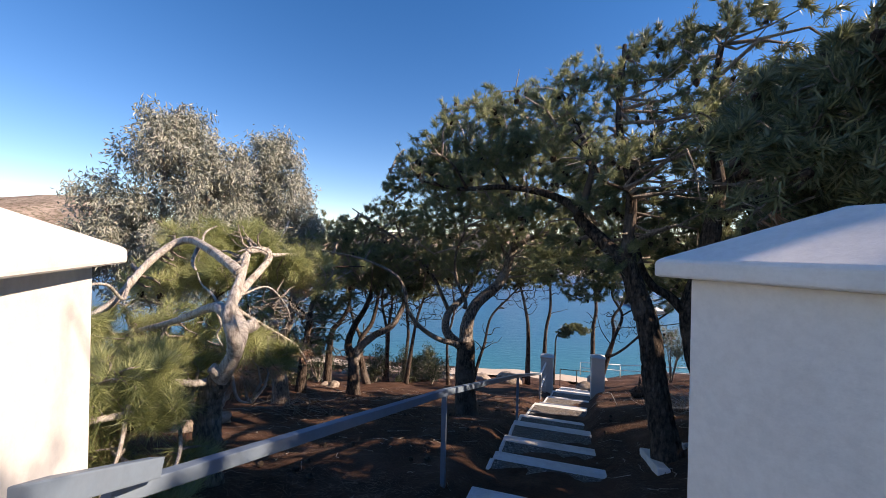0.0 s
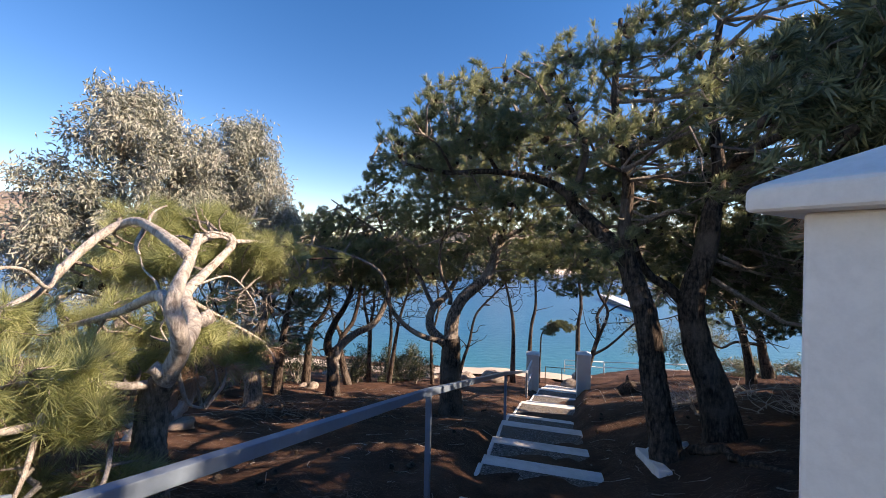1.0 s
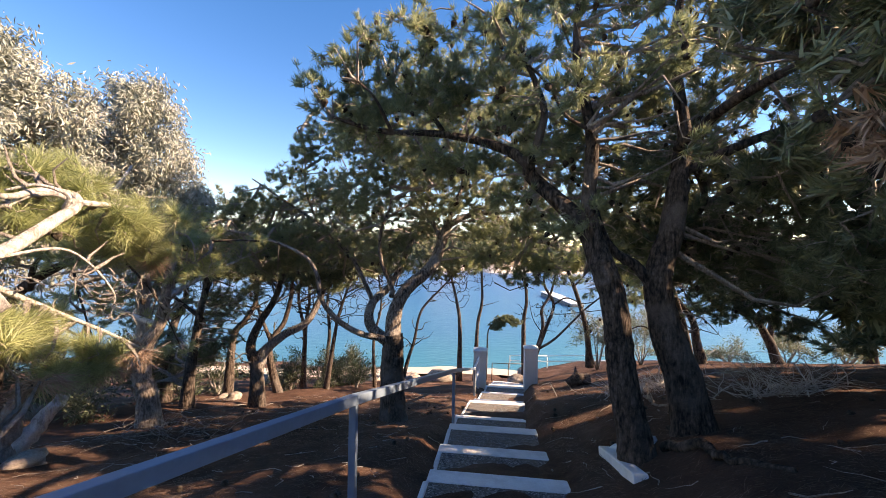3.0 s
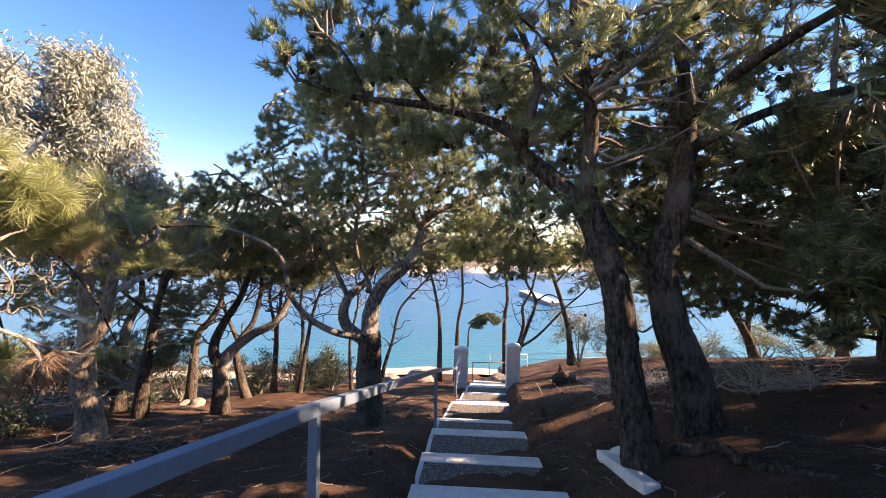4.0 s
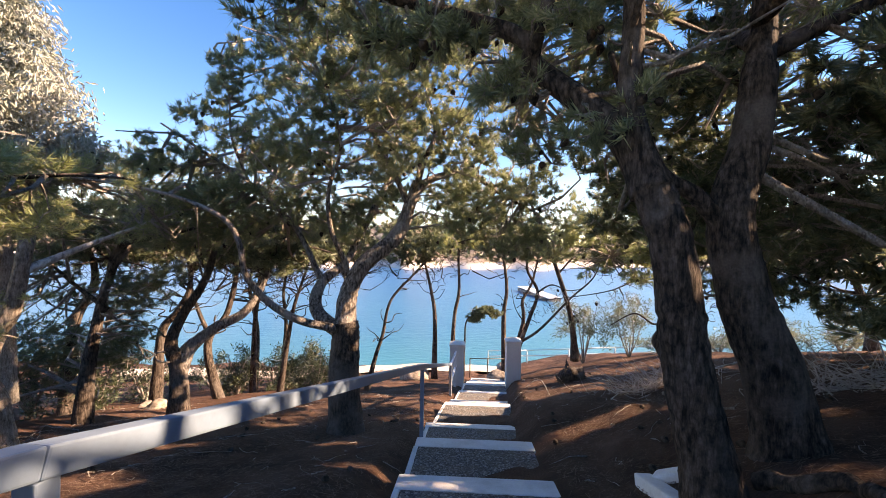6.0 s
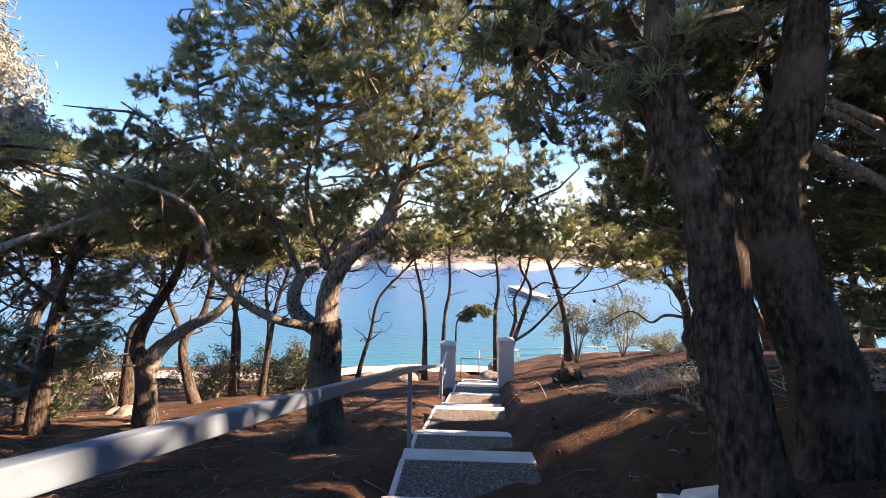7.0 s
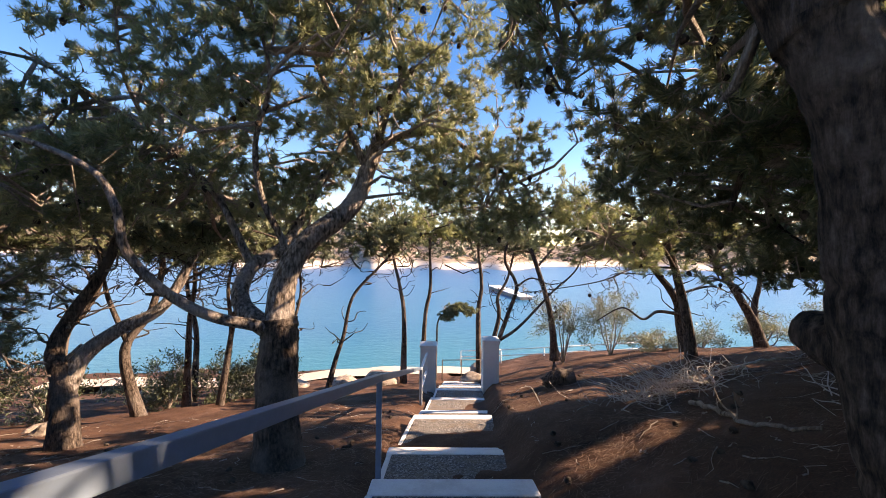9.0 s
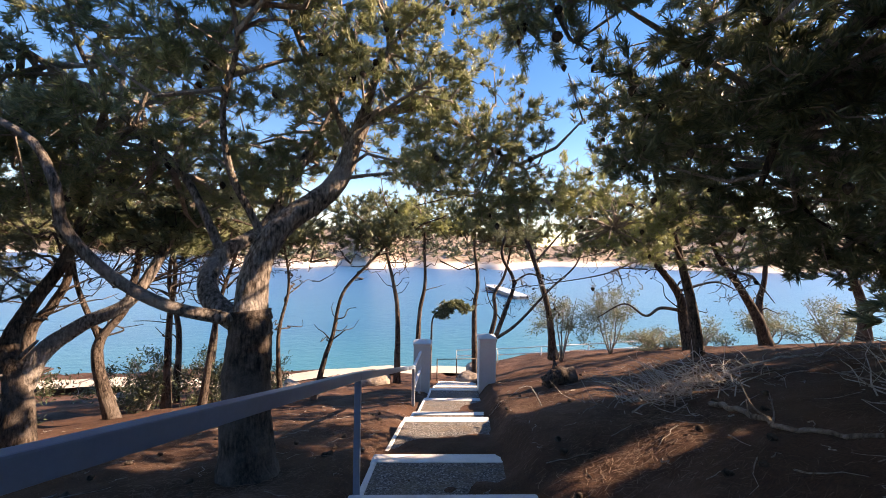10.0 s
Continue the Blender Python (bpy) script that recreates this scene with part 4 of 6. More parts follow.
pine("tall dark twin pine leaning beside its neighbour", [
    ([(3.86, 5.62, -1.4), (3.84, 5.66, -0.97), (3.74, 5.72, -0.45), (3.58, 5.82, 0.1), (3.51, 5.86, 0.7), (3.67, 5.85, 1.3), (3.76, 5.86, 1.9)], 0.25, 0.115),
    ([(3.55, 5.86, 0.5), (3.25, 5.9, 0.85), (3.0, 6.0, 1.05), (2.9, 6.2, 1.5), (3.1, 6.8, 2.4)], 0.08, 0.03),
    ([(3.76, 5.86, 1.85), (3.9, 5.93, 2.5), (3.8, 6.0, 3.5), (4.0, 6.1, 4.6)], 0.11, 0.04),
    ([(3.8, 5.9, 2.1), (4.4, 6.6, 2.6), (5.2, 7.6, 3.0), (6.0, 8.6, 3.2)], 0.09, 0.02),
    ([(3.8, 5.9, 2.0), (4.6, 5.5, 2.4), (5.4, 5.0, 2.6), (6.2, 4.4, 2.8)], 0.07, 0.02),
    ([(4.9, 7.2, 2.85), (5.52, 7.38, 1.95), (5.17, 7.7, 1.14), (5.02, 7.84, 0.5)], 0.075, 0.025),
    ([(5.3, 7.6, 1.4), (6.0, 8.2, 0.9), (7.0, 8.6, 0.4), (8.2, 8.5, -0.1)], 0.035, 0.012),
    ([(6.0, 8.6, 3.2), (6.6, 8.8, 2.3), (6.8, 8.8, 1.4), (7.3, 8.8, 0.7)], 0.04, 0.012),
    ([(3.6, 4.2, 2.5), (4.2, 3.8, 1.8), (4.7, 3.4, 1.2), (5.2, 3.2, 0.6)], 0.05, 0.015),
    ([(3.8, 5.9, 2.3), (3.6, 5.0, 2.5), (3.4, 4.0, 2.5), (3.2, 3.2, 2.4)], 0.07, 0.015),
], [
    ((3.2, 3.0, 2.3), (0.9, 0.8, 0.6), 120), ((3.7, 3.6, 2.6), (0.9, 0.6, 0.5), 100), ((4.6, 3.4, 1.9), (0.8, 0.5, 0.4), 70),
    ((5.5, 3.7, 2.2), (0.9, 0.5, 0.5), 60), ((5.0, 7.3, 2.7), (1.0, 1.0, 0.7), 100), ((6.0, 8.6, 3.0), (1.0, 1.0, 0.7), 90),
    ((2.45, 3.3, 2.2), (0.45, 0.6, 0.4), 60), ((2.9, 3.4, 1.75), (0.6, 0.5, 0.35), 50), ((4.6, 3.4, 1.3), (1.0, 0.9, 0.7), 110), ((5.6, 5.2, 1.1), (0.9, 1.0, 0.6), 90),
    ((4.7, 8.0, 1.5), (1.1, 1.1, 0.5), 90), ((5.5, 9.1, 1.5), (1.0, 1.0, 0.5), 80), ((6.5, 7.9, 1.2), (1.0, 1.0, 0.6), 80), ((5.8, 10.3, 2.0), (1.0, 1.0, 0.6), 70),
    # Entries ending in 1 are coarse boughs added to deepen the shade.
    ((4.2, 7.2, 2.3), (0.9, 0.9, 0.5), 80), ((5.2, 5.9, 3.6), (0.9, 0.7, 0.4), 40, 1), ((4.2, 3.0, 3.0), (1.1, 0.6, 0.5), 90, 1), ((6.2, 7.8, 3.6), (1.0, 0.8, 0.4), 40, 1), ((6.2, 3.0, 3.2), (1.2, 0.7, 0.5), 90, 1), ((7.6, 8.6, 3.0), (1.5, 1.5, 0.7), 40, 1), ((8.8, 7.0, 3.0), (1.5, 1.5, 0.7), 100, 1), ((9.4, 9.6, 3.2), (1.5, 1.5, 0.7), 36, 1), ((7.4, 6.2, 2.6), (1.2, 1.2, 0.6), 80, 1),
    ((5.2, 6.2, 1.9), (0.9, 0.9, 0.5), 70), ((6.8, 5.6, 1.6), (0.9, 0.9, 0.6), 70), ((5.6, 3.4, 0.9), (0.9, 0.8, 0.6), 70), ((6.8, 9.4, 2.0), (1.0, 1.0, 0.6), 60), ((2.55, 3.05, 1.56), (0.22, 0.2, 0.14), 14),
    ((5.4, 7.6, 1.1), (0.8, 0.7, 0.6), 80), ((6.2, 7.3, 0.7), (0.8, 0.8, 0.5), 70), ((6.5, 5.8, 0.8), (1.0, 1.0, 0.5), 70), ((7.5, 7.4, 1.0), (1.0, 1.0, 0.5), 60), ((4.6, 8.6, 0.9), (0.7, 0.7, 0.35), 40),
    ((5.2, 3.0, 2.9), (1.3, 0.5, 0.5), 100, 1), ((4.4, 2.5, 2.5), (0.9, 0.4, 0.4), 70, 1), ((3.3, 2.6, 2.7), (0.8, 0.4, 0.35), 60, 1),
    ((4.0, 6.0, 4.5), (1.3, 1.2, 0.7), 90), ((4.6, 6.4, 3.7), (1.2, 1.0, 0.7), 90), ((6.4, 6.2, 3.4), (1.1, 1.2, 0.8), 90),
    ((5.8, 3.1, 3.3), (1.4, 0.5, 0.5), 110, 1), ((7.2, 2.4, 4.2), (1.4, 0.8, 0.8), 130, 1), ((7.8, 5.8, 3.6), (1.0, 0.8, 0.5), 40, 1), ((6.6, 8.4, 3.9), (0.9, 0.7, 0.4), 36, 1), ((6.8, 3.4, 2.4), (0.9, 0.5, 0.5), 60, 1), ((5.4, 4.6, 3.0), (0.9, 0.7, 0.5), 100), ((5.2, 5.6, 3.8), (1.6, 1.4, 0.6), 130, 1), ((6.4, 4.4, 3.4), (1.3, 0.9, 0.6), 110, 1), ((6.2, 7.6, 4.2), (1.6, 1.3, 0.6), 90, 1), ((7.4, 5.4, 4.4), (1.5, 1.3, 0.8), 110, 1), ((4.6, 5.2, 1.9), (0.6, 0.5, 0.5), 90), ((2.9, 3.1, 2.1), (0.6, 0.45, 0.35), 170), ((3.6, 3.3, 2.2), (0.7, 0.5, 0.45), 150), ((3.3, 2.9, 2.8), (0.8, 0.5, 0.4), 150), ((4.2, 3.4, 2.7), (0.8, 0.5, 0.5), 140), ((4.9, 4.0, 1.5), (0.8, 0.6, 0.5), 110), ((5.6, 5.6, 2.2), (0.8, 0.6, 0.5), 90), ((4.4, 6.4, 2.6), (0.7, 0.6, 0.5), 90), ((5.3, 6.4, 1.4), (0.7, 0.5, 0.5), 110), ((5.6, 6.6, 2.2), (0.8, 0.5, 0.5), 120), ((6.2, 6.6, 1.5), (0.8, 0.6, 0.6), 110), ((3.3, 3.9, 2.9), (0.7, 0.5, 0.45), 150), ((2.9, 3.6, 2.5), (0.5, 0.4, 0.4), 130), ((3.9, 3.6, 3.2), (0.7, 0.4, 0.4), 120), ((6.6, 9.3, 0.9), (0.9, 0.7, 0.5), 80, 1), ((7.8, 8.8, 0.9), (0.9, 0.7, 0.5), 90, 1), ((5.9, 9.5, 1.35), (0.8, 0.6, 0.45), 60, 1), ((8.6, 9.2, 0.3), (0.9, 0.8, 0.5), 80, 1), ((6.9, 10.3, 0.7), (0.9, 0.7, 0.4), 70, 1), ((5.2, 10.2, 2.6), (0.9, 0.8, 0.5), 60, 1), ((5.2, 6.6, 3.2), (1.2, 0.9, 0.6), 90, 1),
    ((6.3, 9.0, 0.4), (0.6, 0.6, 0.5), 40), ((7.2, 8.7, 0.5), (0.7, 0.7, 0.6), 60), ((8.0, 8.4, 0.3), (0.8, 0.8, 0.6), 60), ((7.4, 8.9, -0.2), (0.7, 0.6, 0.3), 40), ((8.4, 8.4, -0.4), (0.7, 0.6, 0.3), 40), ((6.9, 8.2, 1.6), (0.8, 0.8, 0.5), 60), ((5.6, 8.3, 1.9), (0.8, 0.8, 0.5), 50),
], 22, cones=330, needles=13, width=0.0175, length=0.135, dense=2.2, bare=0.16, keep=0.72, dry=(27,), naked=(54, 56, 57))

# grey contorted pine
pine("weathered leaning pine with bare contorted grey branches", [
    ([(-2.10, 3.72, -1.25), (-2.12, 3.74, -0.75), (-2.13, 3.75, -0.39), (-2.15, 3.80, -0.14), (-2.12, 3.80, 0.09), (-2.02, 3.77, 0.24)], 0.145, 0.10),
    ([(-2.04, 3.78, 0.20), (-1.92, 3.72, 0.36), (-1.82, 3.66, 0.51), (-1.77, 3.55, 0.68), (-1.81, 3.53, 0.85), (-1.81, 3.6, 1.01), (-1.84, 3.75, 1.16), (-1.86, 3.85, 1.29), (-1.86, 3.9, 1.40)], 0.082, 0.03),
    ([(-1.86, 3.72, 0.52), (-2.02, 4.1, 0.62), (-2.29, 4.4, 0.76), (-2.38, 4.55, 0.85), (-2.41, 4.85, 0.99), (-2.35, 5.1, 1.19), (-2.35, 5.3, 1.32), (-2.45, 5.4, 1.43), (-2.55, 5.2, 1.43), (-2.5, 4.95, 1.36), (-2.42, 4.75, 1.33)], 0.075, 0.02),
    ([(-2.06, 4.12, 0.62), (-1.96, 4.15, 0.64), (-1.91, 4.2, 0.68)], 0.072, 0.065),
    ([(-2.35, 5.3, 1.35), (-2.42, 5.2, 1.41), (-2.53, 5.1, 1.38), (-2.58, 5.0, 1.30), (-2.5, 4.9, 1.27)], 0.028, 0.014),
    ([(-2.36, 5.2, 1.29), (-2.3, 5.15, 1.40), (-2.44, 5.05, 1.46), (-2.6, 4.98, 1.40)], 0.022, 0.010),
    ([(-1.85, 3.78, 1.22), (-1.97, 3.83, 1.29), (-2.17, 3.95, 1.37), (-2.47, 4.2, 1.45), (-2.84, 4.5, 1.53), (-3.06, 4.6, 1.52), (-3.2, 4.5, 1.40), (-3.3, 4.35, 1.2), (-3.33, 4.2, 1.02), (-3.33, 4.0, 0.86), (-3.5, 3.85, 0.72), (-3.76, 3.7, 0.65)], 0.05, 0.032),
    ([(-3.31, 4.2, 1.1), (-3.1, 3.9, 0.93), (-2.98, 3.6, 1.1), (-2.98, 3.4, 1.1), (-2.98, 3.3, 0.9), (-2.93, 3.2, 0.81)], 0.018, 0.010),
    ([(-2.6, 4.3, 1.47), (-2.66, 4.45, 1.62), (-2.6, 4.55, 1.70)], 0.018, 0.007),
    ([(-2.7, 4.4, 1.46), (-2.66, 4.25, 1.30), (-2.55, 4.15, 1.22)], 0.026, 0.012),
    ([(-1.81, 3.55, 0.85), (-1.90, 3.58, 0.92), (-2.06, 3.7, 0.91), (-2.3, 3.88, 0.84), (-2.6, 4.05, 0.73), (-2.93, 4.2, 0.63), (-3.31, 4.3, 0.53)], 0.058, 0.026),
    ([(-2.1, 3.78, 0.2), (-2.17, 3.6, 0.24), (-2.29, 3.5, 0.29), (-2.45, 3.36, 0.36), (-2.62, 3.2, 0.38)], 0.04, 0.018),
    ([(-2.14, 3.8, -0.02), (-2.31, 3.72, -0.05), (-2.36, 3.5, 0.02), (-2.42, 3.25, 0.11), (-2.5, 3.0, 0.16)], 0.06, 0.022),
    ([(-2.05, 3.78, 0.22), (-2.01, 3.7, 0.32), (-2.04, 3.66, 0.37)], 0.06, 0.05),
    ([(-1.9, 3.7, 0.42), (-1.96, 3.85, 0.2), (-1.98, 4.0, -0.05), (-1.93, 4.15, -0.15)], 0.03, 0.008),
    ([(-2.36, 5.3, 1.36), (-2.2, 5.9, 1.35), (-2.3, 6.6, 1.2), (-2.35, 7.2, 1.12)], 0.03, 0.01),
    ([(-2.6, 6.0, 1.5), (-2.63, 6.2, 1.6), (-2.59, 6.3, 1.78), (-2.6, 6.4, 1.89)], 0.03, 0.012),
    ([(-2.3, 4.4, 0.8), (-2.2, 4.9, 0.5), (-2.1, 5.4, 0.2), (-2.05, 5.75, -0.02)], 0.026, 0.009),
    ([(-2.35, 4.6, 0.9), (-2.25, 5.1, 0.95), (-2.12, 5.4, 0.6), (-2.2, 5.5, 0.35)], 0.014, 0.005),
    ([(-2.4, 3.2, 0.2), (-2.3, 3.0, -0.1), (-2.35, 2.9, -0.4), (-2.25, 2.85, -0.6)], 0.02, 0.008),
    ([(-2.2, 3.5, -0.05), (-2.0, 3.2, -0.25), (-2.15, 3.05, -0.45), (-1.98, 2.95, -0.65)], 0.02, 0.007),
    ([(-2.3, 3.1, -0.2), (-2.5, 2.8, -0.5), (-2.35, 2.7, -0.75), (-2.5, 2.65, -0.95)], 0.018, 0.006),
    ([(-1.95, 3.62, 0.92), (-2.1, 3.75, 1.02), (-2.35, 3.95, 1.1), (-2.5, 4.1, 1.2)], 0.014, 0.005),
    ([(-2.0, 3.65, 0.9), (-1.98, 3.7, 0.75), (-2.05, 3.75, 0.65), (-2.02, 3.8, 0.52)], 0.012, 0.005),
], [
    ((-3.5, 5.0, 1.0), (0.55, 0.4, 0.3), 70), ((-2.75, 3.7, 0.36), (0.45, 0.35, 0.18), 80), ((-2.9, 3.1, 0.2), (0.5, 0.45, 0.4), 80), ((-2.75, 4.95, 1.1), (0.4, 0.3, 0.22), 60),
    ((-3.6, 4.0, 0.55), (0.55, 0.45, 0.3), 80), ((-2.5, 3.3, 0.42), (0.35, 0.3, 0.2), 60), ((-2.25, 3.3, 0.15), (0.3, 0.22, 0.2), 36), ((-2.2, 3.2, -0.45), (0.32, 0.3, 0.25), 50),
    ((-2.6, 2.9, -0.2), (0.4, 0.35, 0.35), 60), ((-2.14, 4.2, 0.42), (0.25, 0.25, 0.14), 40), ((-2.13, 4.6, 0.36), (0.28, 0.25, 0.14), 50), ((-2.09, 4.95, 0.1), (0.28, 0.25, 0.16), 46),
    ((-2.5, 7.1, 1.05), (0.35, 0.3, 0.14), 30), ((-2.45, 6.2, 1.0), (0.45, 0.45, 0.2), 70), ((-2.5, 5.6, 1.2), (0.5, 0.4, 0.24), 70), ((-2.9, 5.6, 1.6), (0.5, 0.5, 0.25), 60), ((-3.3, 5.3, 1.55), (0.5, 0.5, 0.3), 60),
    ((-2.05, 5.75, -0.05), (0.38, 0.26, 0.13), 60), ((-2.22, 4.3, 0.05), (0.2, 0.18, 0.08), 14), ((-1.93, 4.5, 0.1), (0.14, 0.13, 0.08), 8), ((-2.35, 6.6, 0.8), (0.3, 0.3, 0.14), 24), ((-2.6, 3.2, -0.05), (0.2, 0.2, 0.10), 16),
    ((-2.3, 4.9, 0.75), (0.35, 0.5, 0.35), 70), ((-2.7, 4.1, 0.2), (0.5, 0.4, 0.35), 60), ((-2.9, 4.6, 0.55), (0.5, 0.4, 0.3), 60), ((-2.2, 5.6, 0.5), (0.3, 0.4, 0.3), 50), ((-2.4, 6.9, 0.75), (0.3, 0.3, 0.2), 40),
    ((-3.1, 3.7, 0.0), (0.5, 0.45, 0.4), 70), ((-3.0, 3.3, -0.5), (0.5, 0.4, 0.35), 50), ((-2.05, 3.55, -0.35), (0.2, 0.18, 0.15), 22), ((-3.2, 5.2, 1.3), (0.4, 0.35, 0.25), 50), ((-2.1, 5.9, 1.3), (0.35, 0.35, 0.18), 36),
], 31, bark=BARK_GREY, tufts=6, needles=17, length=0.19, width=0.0048, leaf=NEEDLE_SUNLIT, cones=14, dry=(17, 18, 19, 20, 21), naked=(22, 25, 26), bare=0.2)


# ---- eucalyptus ----
def gum(label, limbs, clumps, seed, per=46, dense=1.8):
    rng = np.random.default_rng(seed)
    root = tagged(new("eucalyptus_tree"), label, "tree")
    base = limbs[0][0][0]
    root.location = base
    inv = Matrix.Translation(-Vector(base))
    for k, (pts, r0, r1) in enumerate(limbs):
        m = Mesh()
        line = smooth_line(pts, 6, 0.02, rng)
        m.tube(line, np.linspace(r0, r1, len(line)), 10, 0.05, rng)
        part("trunk" if k == 0 else "limb", m, BARK_THIN, root, smooth=True).matrix_parent_inverse = inv
    twigs, crown = Mesh(), Mesh()
    ends, aims, which = grow(limbs, [(c, r, int(n * dense)) for c, r, n in clumps], rng, twigs)
    P, D = [], []
    for line, d in zip(ends, aims):
        f = rng.uniform(0.25, 1, per) ** 0.7
        x = f * (len(line) - 1)
        i = np.minimum(x.astype(int), len(line) - 2)
        p = line[i] + (line[i + 1] - line[i]) * (x - i)[:, None] + rng.normal(0, 0.10, (per, 3))
        P.append(p), D.append(rng.normal(0, 0.6, (per, 3)) + d * 0.4 + (0, 0, -0.75))
    leaf_bunch(crown, np.concatenate(P), np.concatenate(D), rng, 0.125, 0.031)
    tagged(part("crown", crown, GUM_LEAF, root, "drooping grey-green leaves"), kind="stuff").matrix_parent_inverse = inv
    tagged(part("twig_spray", twigs, BARK_THIN, root), kind="stuff").matrix_parent_inverse = inv
    return root


gum("broad grey-green eucalyptus with drooping dry-tipped leaves", [
    ([(-6.3, 8.3, -1.6), (-6.2, 8.3, 0.2), (-6.2, 8.2, 1.6), (-6.1, 8.2, 3.2)], 0.17, 0.04),
    ([(-6.2, 8.2, 1.0), (-5.6, 8.4, 1.8), (-5.3, 8.5, 2.9)], 0.07, 0.02), ([(-6.2, 8.2, 0.9), (-6.9, 8.0, 1.6), (-7.2, 7.9, 2.4)], 0.07, 0.02),
], [((-6.1, 8.2, 3.4), (0.9, 0.9, 0.8), 110), ((-5.4, 8.4, 2.6), (0.9, 0.9, 0.8), 110), ((-6.9, 7.9, 2.2), (0.9, 0.9, 0.8), 110), ((-6.2, 8.0, 1.5), (1.3, 0.9, 0.7), 120), ((-5.7, 8.4, 4.0), (0.5, 0.5, 0.4), 40), ((-5.6, 8.3, 1.4), (0.9, 0.8, 0.7), 80), ((-7.2, 7.7, 1.3), (0.8, 0.7, 0.7), 80), ((-5.9, 8.0, 0.6), (1.3, 0.8, 0.5), 80), ((-6.0, 8.2, 4.1), (0.6, 0.6, 0.4), 50), ((-5.1, 8.4, 1.9), (0.7, 0.7, 0.7), 70), ((-5.0, 8.5, 3.2), (0.6, 0.6, 0.5), 50)], 41)
gum("rounded eucalyptus with tan flushed crown top", [
    ([(-5.0, 10.9, -2.2), (-5.0, 10.8, 0.2), (-5.0, 10.7, 1.8), (-5.0, 10.7, 3.6)], 0.16, 0.04),
    ([(-5.0, 10.8, 1.0), (-4.5, 10.9, 2.0), (-4.3, 10.8, 3.0)], 0.06, 0.02),
], [((-5.0, 10.6, 3.7), (0.9, 0.9, 0.8), 110), ((-4.6, 10.7, 2.7), (0.85, 0.9, 0.9), 120), ((-5.5, 10.5, 2.6), (0.9, 0.9, 0.8), 110), ((-4.8, 10.6, 1.6), (1.0, 0.9, 0.8), 110), ((-4.9, 10.5, 4.2), (0.6, 0.6, 0.4), 50), ((-5.4, 10.4, 1.0), (1.0, 0.8, 0.6), 70), ((-6.2, 10.8, 2.9), (0.8, 0.7, 0.8), 90), ((-6.0, 10.7, 1.8), (0.9, 0.8, 0.7), 90), ((-4.4, 10.6, 1.9), (0.8, 0.8, 0.6), 70), ((-6.8, 10.2, 2.2), (0.7, 0.7, 0.7), 70)], 42)


# ---- slender shore pines ----
def shore_pine(pts, r0, crown_c, crown_r, twigs, seed, label="slender dark pine with bare lower trunk at the shore", extra=(), **kw):
    b = list(pts[0])
    b[2] = ground_z(b[0], b[1]) - 0.2
    rng = np.random.default_rng(seed + 500)
    line = smooth_line([tuple(b), *pts[1:]], 8)
    snags = []
    for k in range(14):
        i = int(len(line) * rng.uniform(0.25, 0.95))
        a, q = rng.uniform(0, 6.28), line[i]
        L = rng.uniform(0.4, 1.3)
        e = q + np.array((math.cos(a) * L, math.sin(a) * L * 0.6, L * rng.uniform(0.1, 0.8)))
        snags.append(([tuple(q), *(tuple(q + (e - q) * f + rng.normal(0, 0.11 * L, 3)) for f in (0.3, 0.55, 0.8)), tuple(e)], 0.026, 0.007))
    extra = [*extra, *snags]
    # Dark trunk bark on the twigs puts their silhouette shade into the colour.
    return pine(label, [([tuple(b), *pts[1:]], r0, r0 * 0.35), *extra], [(crown_c, crown_r, twigs), ((crown_c[0], crown_c[1], crown_c[2] - 1.1), (crown_r[0] * 1.1, crown_r[1], 0.85), 110), ((crown_c[0], crown_c[1], crown_c[2] - 0.6), (crown_r[0] * 0.9, crown_r[1], 0.5), int(twigs * 0.9))], seed, naked=(1,), twig_mat=BARK, tufts=5, needles=12, width=0.026, length=0.16, dense=3.6, bare=0.15, **kw)


shore_pine([(-5.2, 15.9, -3.5), (-5.05, 15.9, -2.2), (-4.6, 15.8, -1.5), (-4.25, 15.7, -0.8), (-4.3, 15.8, 0.4)], 0.14, (-4.6, 15.9, 0.7), (1.8, 1.4, 0.7), 80, 63, "pine with a sharply bent dark trunk")
shore_pine([(-3.0, 17.5, -4.2), (-2.95, 17.5, -2.2), (-2.8, 17.4, -1.0), (-2.9, 17.4, 0.4)], 0.10, (-2.6, 17.5, 0.8), (1.7, 1.3, 0.7), 70, 64)
shore_pine([(-2.1, 17.3, -4.2), (-1.8, 17.2, -2.6), (-1.62, 17.1, -1.6), (-1.3, 17.0, -0.6), (-1.0, 17.0, 0.5)], 0.09, (-0.8, 17.2, 0.9), (1.6, 1.3, 0.7), 70, 65)
shore_pine([(-6.3, 14.2, -3.2), (-6.1, 14.1, -1.6), (-5.9, 14.5, -0.5), (-6.2, 14.6, 0.6)], 0.15, (-6.2, 14.5, 0.9), (1.7, 1.4, 0.8), 80, 66)
shore_pine([(-0.2, 18.6, -4.6), (-0.3, 18.6, -3.0), (0.0, 18.5, -1.4), (-0.2, 18.5, 0.2)], 0.08, (0.2, 18.6, 0.9), (1.7, 1.3, 0.8), 70, 67)
